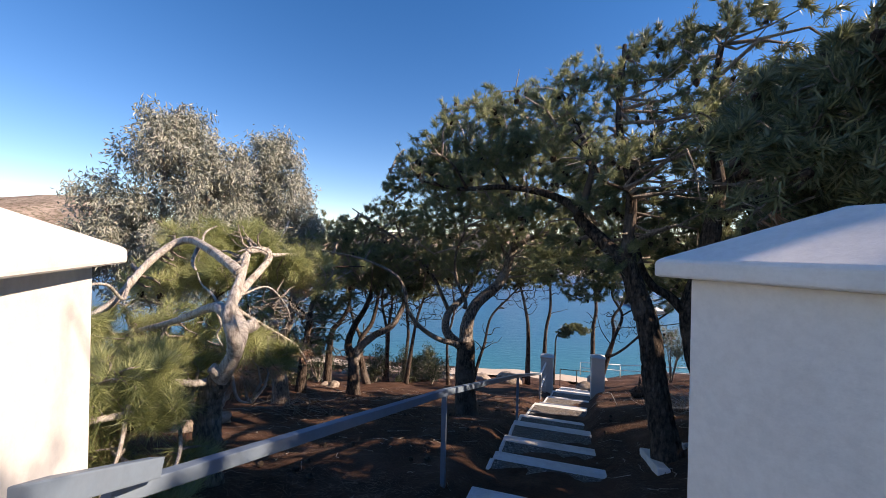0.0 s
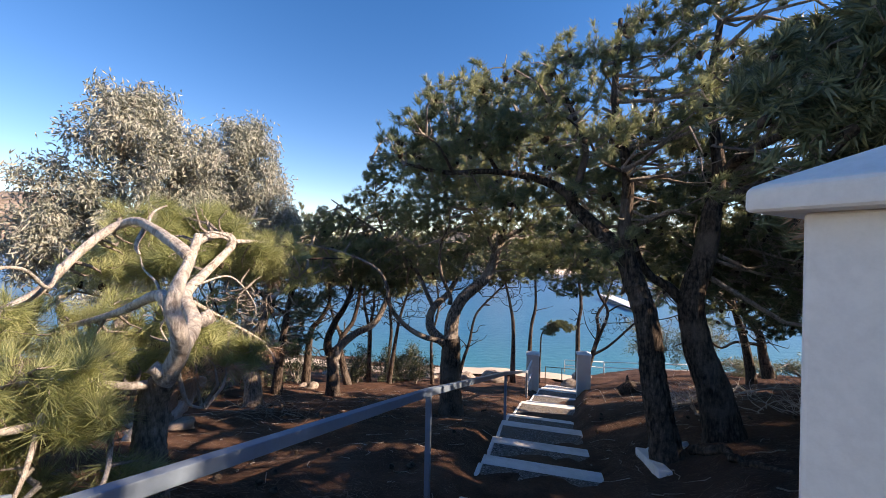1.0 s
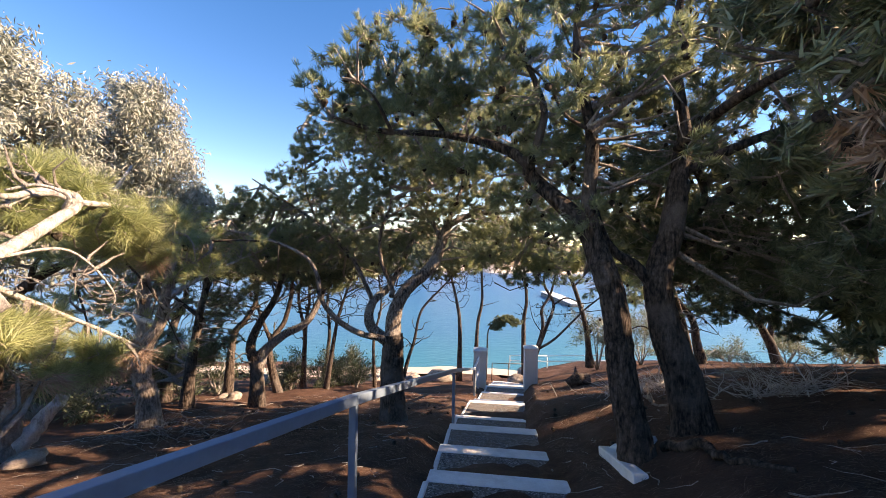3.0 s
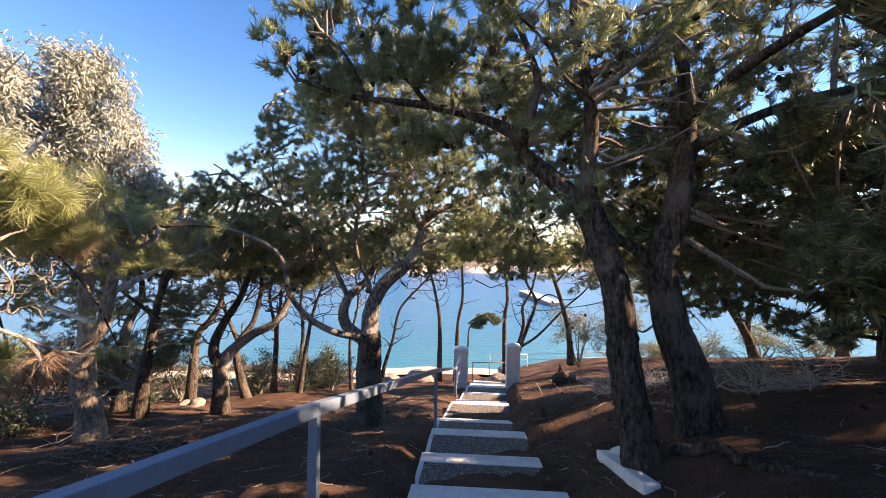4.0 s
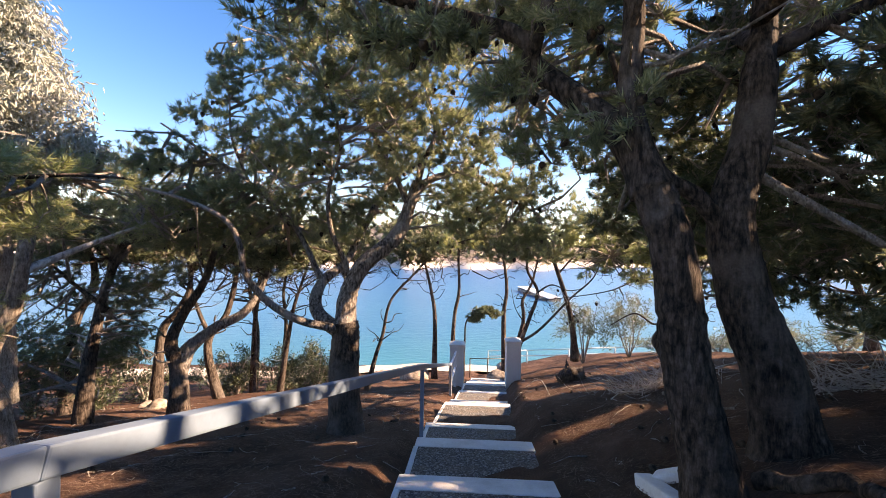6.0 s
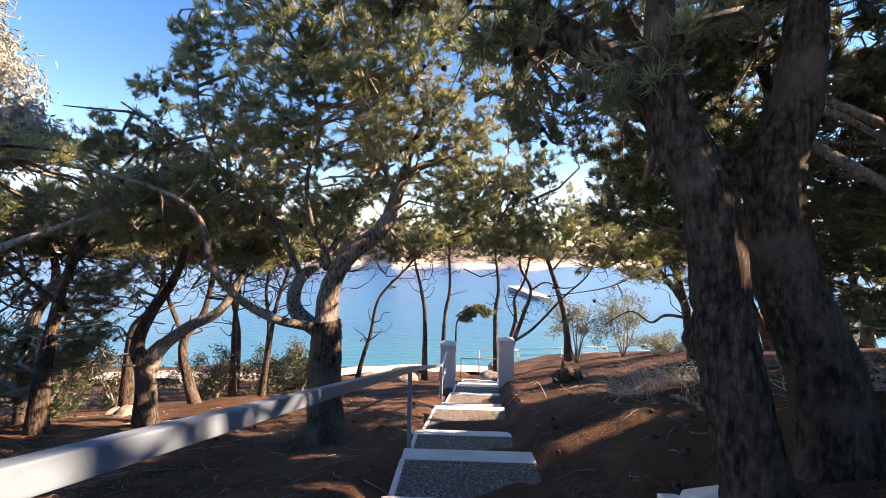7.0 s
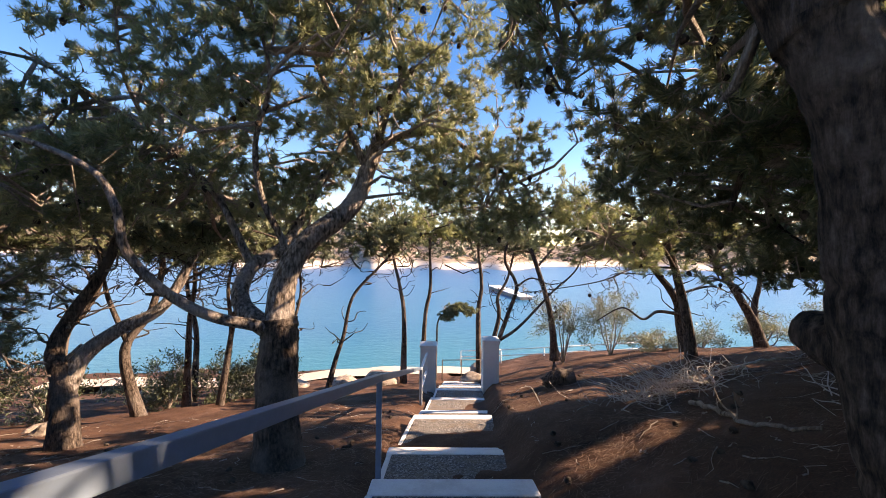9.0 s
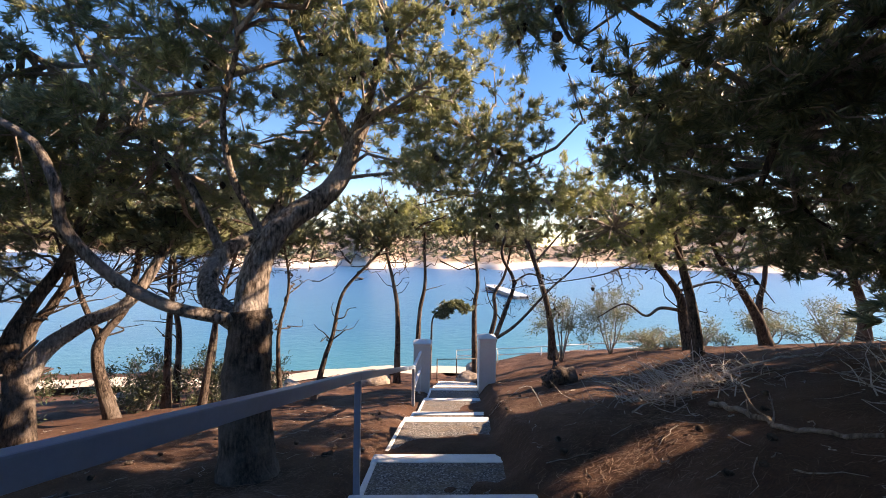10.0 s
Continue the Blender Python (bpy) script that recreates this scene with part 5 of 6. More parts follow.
pine("tall open pine with dark crown by the shore", [
    ([(9.8, 18.6, -4.4), (9.6, 18.6, -2.6), (9.0, 18.7, -0.6), (8.2, 18.7, 1.2), (7.6, 18.7, 2.6)], 0.14, 0.05),
    ([(9.0, 18.7, -0.6), (10.2, 18.4, 0.8), (11.2, 18.3, 1.4)], 0.05, 0.02),
    ([(8.2, 18.7, 1.2), (6.6, 18.6, 1.8), (5.2, 18.4, 1.9), (4.2, 18.2, 2.0)], 0.06, 0.02),
], [((7.6, 18.7, 3.0), (1.8, 1.3, 0.8), 90), ((5.0, 18.4, 2.3), (1.5, 1.2, 0.7), 80), ((11.0, 18.3, 1.8), (1.6, 1.3, 0.8), 80), ((9.4, 18.5, 1.9), (1.3, 1.1, 0.7), 60), ((6.2, 18.6, 1.2), (1.0, 0.9, 0.5), 40), ((3.6, 18.2, 2.6), (1.3, 1.1, 0.7), 60)],
    62, width=0.02, needles=11, cones=60, dense=2.8)
shore_pine([(-3.15, 12.48, -3.2), (-3.2, 12.6, -2.3), (-3.42, 12.75, -1.75), (-3.29, 12.9, -1.2), (-2.85, 12.95, -0.41), (-2.7, 13.1, 0.3)], 0.18, (-1.6, 13.6, 0.75), (1.7, 1.2, 0.7), 90, 51, "leaning forked pine with a sunlit bent trunk", bark=BARK_OLD_LIT,
           extra=[([(-3.2, 12.58, -2.4), (-3.05, 12.8, -1.85), (-2.6, 12.9, -1.45), (-2.0, 13.0, -1.1), (-1.65, 13.2, -0.4), (-1.4, 13.4, 0.3), (-1.0, 13.5, 0.9)], 0.16, 0.05), ([(-3.3, 12.68, -1.95), (-3.1, 12.6, -1.75), (-2.95, 12.55, -1.6)], 0.04, 0.02)])
shore_pine([(-3.5, 16.0, -3.5), (-3.9, 16.1, -2.6), (-3.4, 16.2, -1.6), (-3.2, 16.3, -0.2), (-3.6, 16.4, 1.0)], 0.13, (-3.5, 16.4, 0.8), (2.2, 1.5, 0.8), 100, 52, extra=[([(-3.87, 16.1, -2.3), (-4.3, 16.2, -1.3), (-4.5, 16.3, -0.5), (-4.6, 16.3, 0.6)], 0.07, 0.03)])
shore_pine([(-3.5, 19.6, -4.8), (-3.4, 19.6, -3), (-3.7, 19.6, -1.2), (-3.4, 19.5, 0.6)], 0.11, (-3.7, 19.5, 0.6), (2.2, 1.5, 0.9), 90, 53)
shore_pine([(-2.6, 19.4, -4.8), (-2.3, 19.4, -3), (-2.4, 19.4, -1.2), (-2.0, 19.5, 0.6)], 0.10, (-1.6, 19.5, 0.7), (2.2, 1.5, 0.9), 90, 54)
shore_pine([(0.8, 17.5, -4.1), (1.15, 17.45, -3.5), (1.38, 17.4, -2.75), (1.65, 17.35, -1.5), (2.4, 17.2, -0.6), (3.2, 17.0, 0.3)], 0.085, (2.6, 17.0, 0.9), (1.7, 1.1, 0.8), 80, 55)
shore_pine([(4.1, 21.65, -5), (4.1, 21.7, -3), (3.9, 21.75, -1.6), (3.6, 21.8, -0.2), (3.7, 21.8, 1.2)], 0.12, (3.4, 21.8, 1.3), (2.2, 1.6, 1.0), 110, 56)
shore_pine([(4.9, 21.4, -5), (5.0, 21.4, -3), (5.2, 21.3, -1.6), (5.15, 21.3, 0.2), (5.3, 21.3, 1.4)], 0.11, (5.6, 21.3, 1.5), (2.2, 1.6, 1.1), 110, 57, leaf=NEEDLE_SUNLIT)
shore_pine([(7.7, 21.6, -4.6), (7.6, 21.6, -3), (7.75, 21.6, -1.6), (7.6, 21.7, 0.2), (7.7, 21.7, 1.4)], 0.13, (7.7, 21.7, 1.5), (2.4, 1.6, 1.2), 130, 58)
shore_pine([(8.6, 23.3, -5), (9.4, 23.3, -3.6), (9.3, 23.2, -2.4), (9.8, 23.1, -1.4), (10.2, 23, 0.4)], 0.13, (10.2, 23, 1.0), (2.4, 1.6, 1.3), 130, 59)
shore_pine([(11.95, 14.4, -3.1), (11.75, 14.5, -2.2), (11.55, 14.5, -1.4), (10.9, 14.7, -0.5), (10.2, 14.8, 0.3)], 0.18, (9.8, 14.8, 1.0), (2.2, 1.7, 1.1), 150, 60, "pine with a curved trunk on the bank", extra=[([(11.7, 14.5, -1.9), (10.6, 14.25, -1.75), (10.0, 14.2, -1.95), (9.35, 14.3, -1.6), (8.6, 14.5, -2.0)], 0.06, 0.015), ([(11.5, 14.5, -1.3), (12.6, 14.2, -1.0), (13.6, 14.3, -1.25)], 0.05, 0.015)])
shore_pine([(15.2, 14.35, -3.1), (14.8, 14.4, -2.3), (14.2, 14.6, -1.2), (13.6, 14.8, -0.3), (13.2, 14.9, 0.6)], 0.18, (13.0, 15, 1.4), (2.4, 1.8, 1.2), 150, 61, "forked pine on the bank above the sea", extra=[([(14.8, 14.4, -2.4), (15.0, 14.5, -1.6), (15.2, 14.5, -0.9), (15.4, 14.6, 0.6)], 0.13, 0.05)])

pine("tangled dark pine with dead boughs behind the lower gate", [
    ([(6.3, 17.3, -4.9), (6.48, 17.1, -3.5), (6.9, 17.0, -2.2), (7.2, 16.95, -1.2), (6.8, 17.04, -0.3), (7.0, 17.1, 0.6)], 0.10, 0.04),
    ([(6.6, 17.08, -3.1), (7.3, 16.9, -2.6), (8.38, 16.6, -1.4), (9.2, 16.4, -0.6), (9.6, 16.4, 0.3)], 0.06, 0.02),
    ([(7.2, 16.95, -1.2), (7.7, 16.8, -0.9), (8.3, 16.6, -1.1), (8.9, 16.5, -1.0)], 0.04, 0.012),
    ([(6.8, 17.0, -2.5), (6.3, 16.9, -1.8), (6.1, 16.9, -1.0)], 0.025, 0.008),
], [((8.2, 16.6, -1.7), (1.1, 0.7, 0.7), 60), ((7.0, 17.1, 0.5), (1.0, 0.8, 0.4), 60), ((9.5, 16.4, 0.2), (0.9, 0.7, 0.4), 50), ((7.0, 17.0, -2.0), (0.6, 0.5, 0.6), 40)],
    81, width=0.014, needles=11, naked=(0, 3), twig_mat=BARK, cones=20)

# pines behind and beside
pine("low bright pine with a dead hanging bough", [
    ([(-5.5, 8.2, -2.3), (-5.4, 8.1, -1.0), (-5.0, 7.9, 0.2), (-4.1, 7.8, 0.8), (-3.0, 7.7, 1.05)], 0.12, 0.03),
    ([(-3.2, 7.7, 1.0), (-2.6, 7.8, 1.05), (-2.1, 7.8, 1.1), (-1.7, 7.9, 1.1)], 0.03, 0.012),
    ([(-4.8, 7.9, 0.35), (-4.5, 7.6, 0.7), (-4.2, 7.4, 0.9)], 0.05, 0.015),
    ([(-4.2, 7.8, 0.75), (-3.8, 7.4, 0.3), (-3.4, 7.1, -0.3)], 0.022, 0.008),
    ([(-3.6, 7.75, 0.9), (-3.0, 7.6, 0.3), (-2.6, 7.5, -0.4)], 0.02, 0.008),
], [((-3.1, 7.7, 1.0), (0.8, 0.7, 0.4), 70), ((-2.6, 7.8, 1.2), (0.6, 0.5, 0.2), 36), ((-4.1, 7.5, 0.9), (0.8, 0.7, 0.3), 70), ((-3.3, 7.1, -0.55), (0.4, 0.3, 0.2), 40), ((-2.5, 7.5, -0.45), (0.35, 0.3, 0.15), 30), ((-1.8, 8.0, 1.1), (0.3, 0.3, 0.12), 8), ((-2.7, 8.0, 0.6), (0.5, 0.5, 0.3), 30), ((-3.4, 7.0, 1.35), (0.5, 0.5, 0.2), 40), ((-2.6, 7.0, 0.9), (0.4, 0.4, 0.2), 16), ((-2.7, 6.9, 0.35), (0.6, 0.4, 0.3), 40), ((-3.6, 7.2, 0.2), (0.6, 0.5, 0.4), 50), ((-3.4, 7.0, -0.4), (0.5, 0.4, 0.4), 30)],
    70, leaf=NEEDLE_SUNLIT, dry=(3,), naked=(9, 11), length=0.13, width=0.009, needles=11)
pine("grey-barked pine on the slope", [
    ([(-4.25, 9.8, -2.85), (-4.3, 9.8, -1.95), (-4.45, 9.8, -1.4), (-4.3, 9.8, -0.85), (-4.1, 9.8, -0.5), (-4.0, 9.9, 0.5), (-4.0, 10.2, 1.4)], 0.20, 0.06),
    ([(-4.15, 9.8, -0.55), (-5.2, 10.3, -0.3), (-6.1, 10.8, -0.1)], 0.06, 0.02),
    ([(-4.05, 9.85, 0.0), (-3.5, 10.3, 0.4), (-2.8, 10.6, 0.8)], 0.07, 0.02),
], [((-4.0, 10.2, 1.4), (1.0, 0.9, 0.5), 70), ((-2.9, 10.6, 0.9), (0.9, 0.8, 0.45), 60), ((-5.2, 10.5, 0.9), (1.0, 0.9, 0.5), 70), ((-5.8, 11.0, -0.1), (0.7, 0.7, 0.4), 40), ((-4.1, 9.9, -0.4), (0.35, 0.35, 0.2), 16)],
    71, leaf=NEEDLE_SUNLIT, width=0.009, needles=11, bark=BARK_GREY)
pine("dark pine on the slope by the water", [
    ([(-4.85, 12.4, -3.5), (-4.8, 12.4, -2.5), (-4.7, 12.5, -1.4), (-4.6, 12.8, -0.2), (-4.2, 13.2, 1.2)], 0.17, 0.05),
    ([(-4.7, 12.9, -1.0), (-5.6, 13.2, -0.4), (-6.4, 13.4, 0.3)], 0.06, 0.02),
    ([(-4.6, 13.0, 0.0), (-5.0, 14.4, 0.6), (-5.7, 15.0, 0.6)], 0.06, 0.02),
    ([(-4.7, 12.9, -0.5), (-4.6, 12.9, 0.2), (-4.3, 12.8, 0.45), (-3.6, 12.7, 0.6), (-2.9, 12.6, 0.8)], 0.08, 0.03),
], [((-4.2, 13.2, 1.4), (1.2, 1.0, 0.5), 70), ((-6.0, 13.4, 0.7), (1.1, 1.0, 0.5), 70), ((-3.2, 13.2, 1.3), (1.0, 0.9, 0.5), 60), ((-5.3, 13.0, -1.6), (0.6, 0.6, 0.5), 30), ((-5.6, 14.6, 0.9), (1.2, 1.0, 0.5), 60), ((-4.9, 14.6, -0.9), (0.8, 0.7, 0.6), 60), ((-5.5, 14.0, -1.8), (0.8, 0.7, 0.5), 60), ((-4.4, 14.9, 0.2), (0.9, 0.7, 0.4), 50), ((-5.8, 13.6, -0.6), (0.8, 0.7, 0.5), 50), ((-3.2, 13.6, 1.4), (1.3, 0.9, 0.5), 130, 1), ((-4.8, 12.4, 0.9), (1.2, 0.7, 0.45), 130, 1), ((-6.0, 12.8, 1.0), (1.2, 0.8, 0.5), 120, 1), ((-4.6, 14.2, 1.6), (1.3, 1.0, 0.5), 130, 1), ((-3.3, 13.6, 2.2), (1.2, 0.9, 0.4), 110, 1), ((-4.9, 14.0, 2.4), (1.2, 1.0, 0.4), 90, 1), ((-4.6, 13.6, 0.7), (1.0, 0.8, 0.4), 80, 1), ((-4.75, 13.4, -1.2), (0.45, 0.5, 0.6), 60), ((-4.6, 12.9, -1.9), (0.35, 0.4, 0.4), 40), ((-5.9, 13.2, -1.7), (0.7, 0.6, 0.5), 70), ((-6.4, 13.4, -2.4), (0.7, 0.6, 0.5), 60), ((-5.4, 13.4, -2.5), (0.5, 0.5, 0.4), 44), ((-6.8, 13.0, -1.0), (0.8, 0.6, 0.5), 60), ((-6.3, 12.6, 0.0), (0.7, 0.6, 0.4), 50), ((-4.2, 13.0, -0.4), (0.6, 0.5, 0.35), 40), ((-4.1, 12.6, -0.8), (0.4, 0.4, 0.4), 60), ((-3.8, 12.6, -1.3), (0.35, 0.35, 0.35), 44), ((-4.3, 12.8, -1.8), (0.4, 0.4, 0.4), 44), ((-3.4, 12.6, -0.25), (0.4, 0.4, 0.25), 36)],
    72, width=0.010, needles=11)
auto_pine("spreading pine on the bank above the sea", 17.7, 13.2, 5.2, 2.6, 73, (-1.4, 0.3), 0.17, width=0.018, needles=10, dense=1.3)
# Two added pines that hardly enter the view.
auto_pine("added pine on the dry bank", 10.2, 1.4, 6.5, 2.6, 74, (-0.8, 0.2), 0.20, 0.28, cones=60, needles=11, width=0.02, dense=0.8)
auto_pine("added pine on the dry bank", 11.8, 7.4, 5.2, 2.4, 75, (-0.8, 0.2), 0.20, 0.3, cones=60, needles=11, width=0.02, dense=0.8)
# Two pines outside the view, added to hold light off the right side.
auto_pine("unseen pine added for shade behind the upper gateway", 6.2, 0.6, 4.0, 2.0, 76, (-0.6, 0.4), 0.18, 0.22, needles=9, width=0.03, dense=0.8)
auto_pine("unseen pine added for shade behind the upper gateway", 9.0, -1.5, 5.2, 2.4, 77, (0, 0), 0.18, 0.22, needles=9, width=0.03, dense=0.8)
pine("spreading olive-green pine with low hanging boughs", [
    ([(9.4, 12.0, -2.9), (9.2, 12.0, -1.6), (8.8, 12.0, -0.3), (8.2, 11.9, 0.9), (7.8, 11.9, 2.0)], 0.13, 0.05),
    ([(8.8, 12.0, -0.3), (7.9, 11.5, 0.2), (7.0, 11.0, 0.4)], 0.05, 0.015),
    ([(8.4, 11.9, 0.6), (7.2, 12.2, 1.0), (6.0, 12.0, 1.1), (5.0, 12.0, 0.8)], 0.05, 0.015),
    ([(8.2, 11.9, 0.9), (9.2, 12.0, 1.8), (10.2, 12.0, 2.2)], 0.05, 0.015),
    ([(5.0, 12.0, 0.8), (3.9, 12.3, 0.95), (2.8, 12.45, 0.7)], 0.022, 0.01),
    ([(7.0, 12.1, 1.0), (6.6, 11.5, 0.8), (6.1, 11.0, 0.3)], 0.03, 0.01),
    ([(7.9, 11.5, 0.2), (7.6, 10.8, 0.4), (7.5, 10.2, 0.2), (7.4, 9.8, -0.4)], 0.035, 0.01),
    ([(8.8, 12.0, -0.3), (7.6, 11.9, -0.3), (6.6, 11.9, -0.6), (5.4, 12.7, -0.9)], 0.03, 0.008),
], [((7.0, 11.0, 0.5), (0.7, 0.7, 0.35), 50), ((6.2, 11.8, 1.5), (0.9, 0.8, 0.5), 60), ((5.0, 12.0, 0.8), (0.8, 0.7, 0.4), 50), ((2.7, 12.45, 0.6), (0.42, 0.3, 0.3), 40), ((6.2, 11.0, 0.3), (0.5, 0.5, 0.35), 60), ((5.6, 11.1, 0.75), (0.6, 0.5, 0.4), 50), ((7.6, 10.4, 0.6), (0.8, 0.6, 0.5), 50), ((5.0, 11.3, 0.45), (0.6, 0.5, 0.4), 60), ((5.7, 10.9, 0.1), (0.6, 0.5, 0.35), 60), ((6.5, 10.5, 0.0), (0.6, 0.5, 0.4), 60), ((7.2, 10.0, -0.25), (0.6, 0.5, 0.4), 50), ((5.4, 10.9, 0.95), (0.7, 0.5, 0.4), 60), ((6.3, 10.3, 0.65), (0.7, 0.5, 0.4), 60), ((7.7, 9.6, 0.1), (0.7, 0.5, 0.4), 50), ((6.6, 11.8, -0.7), (0.8, 0.6, 0.35), 40), ((5.6, 12.8, -0.8), (0.8, 0.6, 0.35), 40), ((7.6, 10.0, -0.7), (0.7, 0.5, 0.3), 40), ((7.8, 11.8, 2.2), (1.2, 1.0, 0.6), 80), ((10.0, 12.0, 2.3), (1.2, 1.0, 0.6), 70), ((8.9, 12.0, 1.0), (1.0, 0.9, 0.5), 60), ((7.9, 12.2, -0.2), (0.7, 0.7, 0.35), 30)],
    78, width=0.010, needles=11, leaf=NEEDLE_SUNLIT, cones=40, naked=(14, 15, 16), keep=0.55)


# ---- shrubs ----
def shrub(label, x, y, wide, tall, seed, mat, twigs=60, lift=0.0):
    rng = np.random.default_rng(seed)
    root = tagged(new("shrub"), label, "shrub")
    z = ground_z(x, y) - 0.05
    root.location = (x, y, z)
    inv = Matrix.Translation((-x, -y, -z))
    limbs = []
    for k in range(5):
        a = k * 1.3 + rng.uniform(0, 0.6)
        e = np.array((x + math.cos(a) * wide * 0.4, y + math.sin(a) * wide * 0.4, z + lift + tall * rng.uniform(0.5, 0.9)))
        limbs.append(([(x, y, z), tuple((e + (x, y, z)) / 2 + rng.normal(0, 0.08, 3)), tuple(e)], 0.035, 0.012))
    for p, r0, r1 in limbs:
        m = Mesh()
        line = smooth_line(p, 5, 0.01, rng)
        m.tube(line, np.linspace(r0, r1, len(line)), 6, 0.05, rng)
        part("stem", m, BARK_THIN, root, smooth=True).matrix_parent_inverse = inv
    tw, leaves = Mesh(), Mesh()
    spots = [((x + rng.normal(0, wide * 0.3), y + rng.normal(0, wide * 0.3), z + lift + tall * rng.uniform(0.2, 0.85)), (wide * 0.42, wide * 0.42, tall * 0.3), twigs // 4) for _ in range(7)]
    ends, aims, _ = grow(limbs, spots, rng, tw)
    P, D = [], []
    for line, d in zip(ends, aims):
        f = rng.uniform(0.1, 1, 36)
        q = f * (len(line) - 1)
        i = np.minimum(q.astype(int), len(line) - 2)
        P.append(line[i] + (line[i + 1] - line[i]) * (q - i)[:, None] + rng.normal(0, 0.10, (36, 3)))
        D.append(rng.normal(0, 0.8, (36, 3)) + d + (0, 0, 0.2))
    leaf_bunch(leaves, np.concatenate(P), np.concatenate(D), rng, 0.11, 0.036)
    tagged(part("foliage", leaves, mat, root), kind="stuff").matrix_parent_inverse = inv
    tagged(part("twig_spray", tw, BARK_THIN, root), kind="stuff").matrix_parent_inverse = inv
    return root


for k, (x, y, w, h) in enumerate(((-5.2, 20.1, 1.3, 1.3), (-6.0, 17.1, 1.3, 1.6), (-7.4, 16.0, 1.6, 2.6), (-2.3, 20.4, 1.3, 1.5), (-4.2, 21.0, 1.2, 1.4), (-0.9, 20.5, 1.0, 1.5), (-7.6, 12.4, 1.5, 2.0), (-6.6, 11.4, 1.2, 1.4), (-1.6, 21.5, 1.0, 1.3), (-6.9, 14.0, 1.4, 2.4), (-6.1, 14.8, 1.0, 1.6), (-3.6, 17.9, 1.0, 1.7), (-2.4, 18.4, 1.0, 1.6), (-1.0, 18.4, 0.9, 1.8), (-8.0, 10.8, 1.4, 1.8))):
    shrub("dark green bush beside the shore", x, y, w, h, 80 + k, SCRUB_LEAF)
for k, (x, y, w, h) in enumerate(((10.2, 18.6, 1.4, 2.5), (12.0, 18.0, 1.5, 2.3))):
    shrub("pale grey-green bush behind the bank", x, y, w, h, 100 + k, PALE_LEAF, 90, 0.4)
for k, (x, y, w, h) in enumerate(((15.4, 16.8, 1.4, 1.0), (17.0, 15.6, 1.5, 1.4), (18.6, 14.6, 1.8, 1.8), (13.3, 17.4, 1.3, 1.0))):
    shrub("yellow-green bush on the dry bank", x, y, w, h, 110 + k, PALE_LEAF, 80)

# Pines added to darken the right side; those behind the view are unseen.
for k, (x, y, h, w) in enumerate(((14.0, 4.0, 6.0, 3.0), (12.5, 0.0, 6.5, 3.0), (19.0, 6.0, 6.0, 3.0), (7.8, -5.0, 7.0, 2.8), (13.0, -5.0, 7.5, 3.0), (17.5, 2.0, 7.0, 3.2), (6.8, 2.8, 3.6, 1.6), (8.6, 6.4, 3.4, 1.7), (4.8, -2.2, 4.8, 2.0), (2.8, -3.4, 5.2, 2.2), (0.2, -6.2, 6.2, 2.8),
                                  (9.6, 3.4, 5.4, 2.2), (11.2, 5.4, 6.0, 2.4), (13.2, 7.0, 6.2, 2.6), (10.2, 7.6, 4.8, 2.0), (15.6, 9.4, 4.2, 2.4), (13.6, 9.6, 3.4, 1.8))):
    auto_pine("pine added to darken the wood on the bank", x, y, h, w, 120 + k, (0, 0), 0.2, 0.22 if k < 6 else (0.35 if k < 11 else 0.12), twigs=60, clumps=12, tufts=4, width=0.085, length=0.3, needles=9, dense=0.9)

pine("small dark wind-bent pine beside the lower gate", [
    ([(5.2, 20.3, -5.4), (5.25, 20.3, -3.9), (5.3, 20.25, -2.9), (5.7, 20.1, -2.55), (6.6, 19.9, -2.4)], 0.05, 0.02),
], [((6.3, 20.0, -2.45), (0.85, 0.5, 0.3), 130), ((5.7, 20.1, -2.7), (0.5, 0.4, 0.25), 60)], 79, width=0.018, needles=12, bare=0.1)


# ---- loose wood, stones and ground cover ----
def on_ground(x, y, lift=0.0):
    return (x, y, ground_z(x, y) + lift)


def log(label, name, pts, r0, r1, seed, mat, snags=0):
    rng = np.random.default_rng(seed)
    root = tagged(new(name), label, "log" if name != "stump" else "stump")
    m = Mesh()
    line = smooth_line(pts, 6, 0.012, rng)
    root.location = pts[0]
    inv = Matrix.Translation(-Vector(pts[0]))
    m.tube(line, np.linspace(r0, r1, len(line)), 10, 0.12, rng)
    part("stem", m, mat, root, smooth=True).matrix_parent_inverse = inv
    for k in range(snags):
        i = int(rng.uniform(0.2, 0.9) * len(line))
        d = rng.normal(0, 1, 3)
        d[2] = abs(d[2])
        d /= np.linalg.norm(d)
        L = rng.uniform(0.15, 0.45)
        b = Mesh()
        b.tube(smooth_line([line[i], line[i] + d * L * 0.5 + rng.normal(0, 0.03, 3), line[i] + d * L], 4), np.linspace(r1 * 0.7, 0.004, 9), 6, 0.1, rng)
        part("branch", b, mat, root, smooth=True).matrix_parent_inverse = inv
    return root


log("short rotten log with a pale sawn end on the bank", "log", [on_ground(5.62, 12.35, 0.08), on_ground(5.85, 12.3, 0.14), on_ground(6.2, 12.2, 0.12)], 0.17, 0.20, 200, BARK, 3)
log("thin fallen branch across the dry bank", "fallen_branch", [on_ground(5.3, 8.5, 0.02), on_ground(5.0, 8.0, 0.05), on_ground(4.7, 7.4, 0.03), on_ground(4.75, 6.9, 0.02)], 0.03, 0.015, 201, BARK_GREYBROWN, 3)
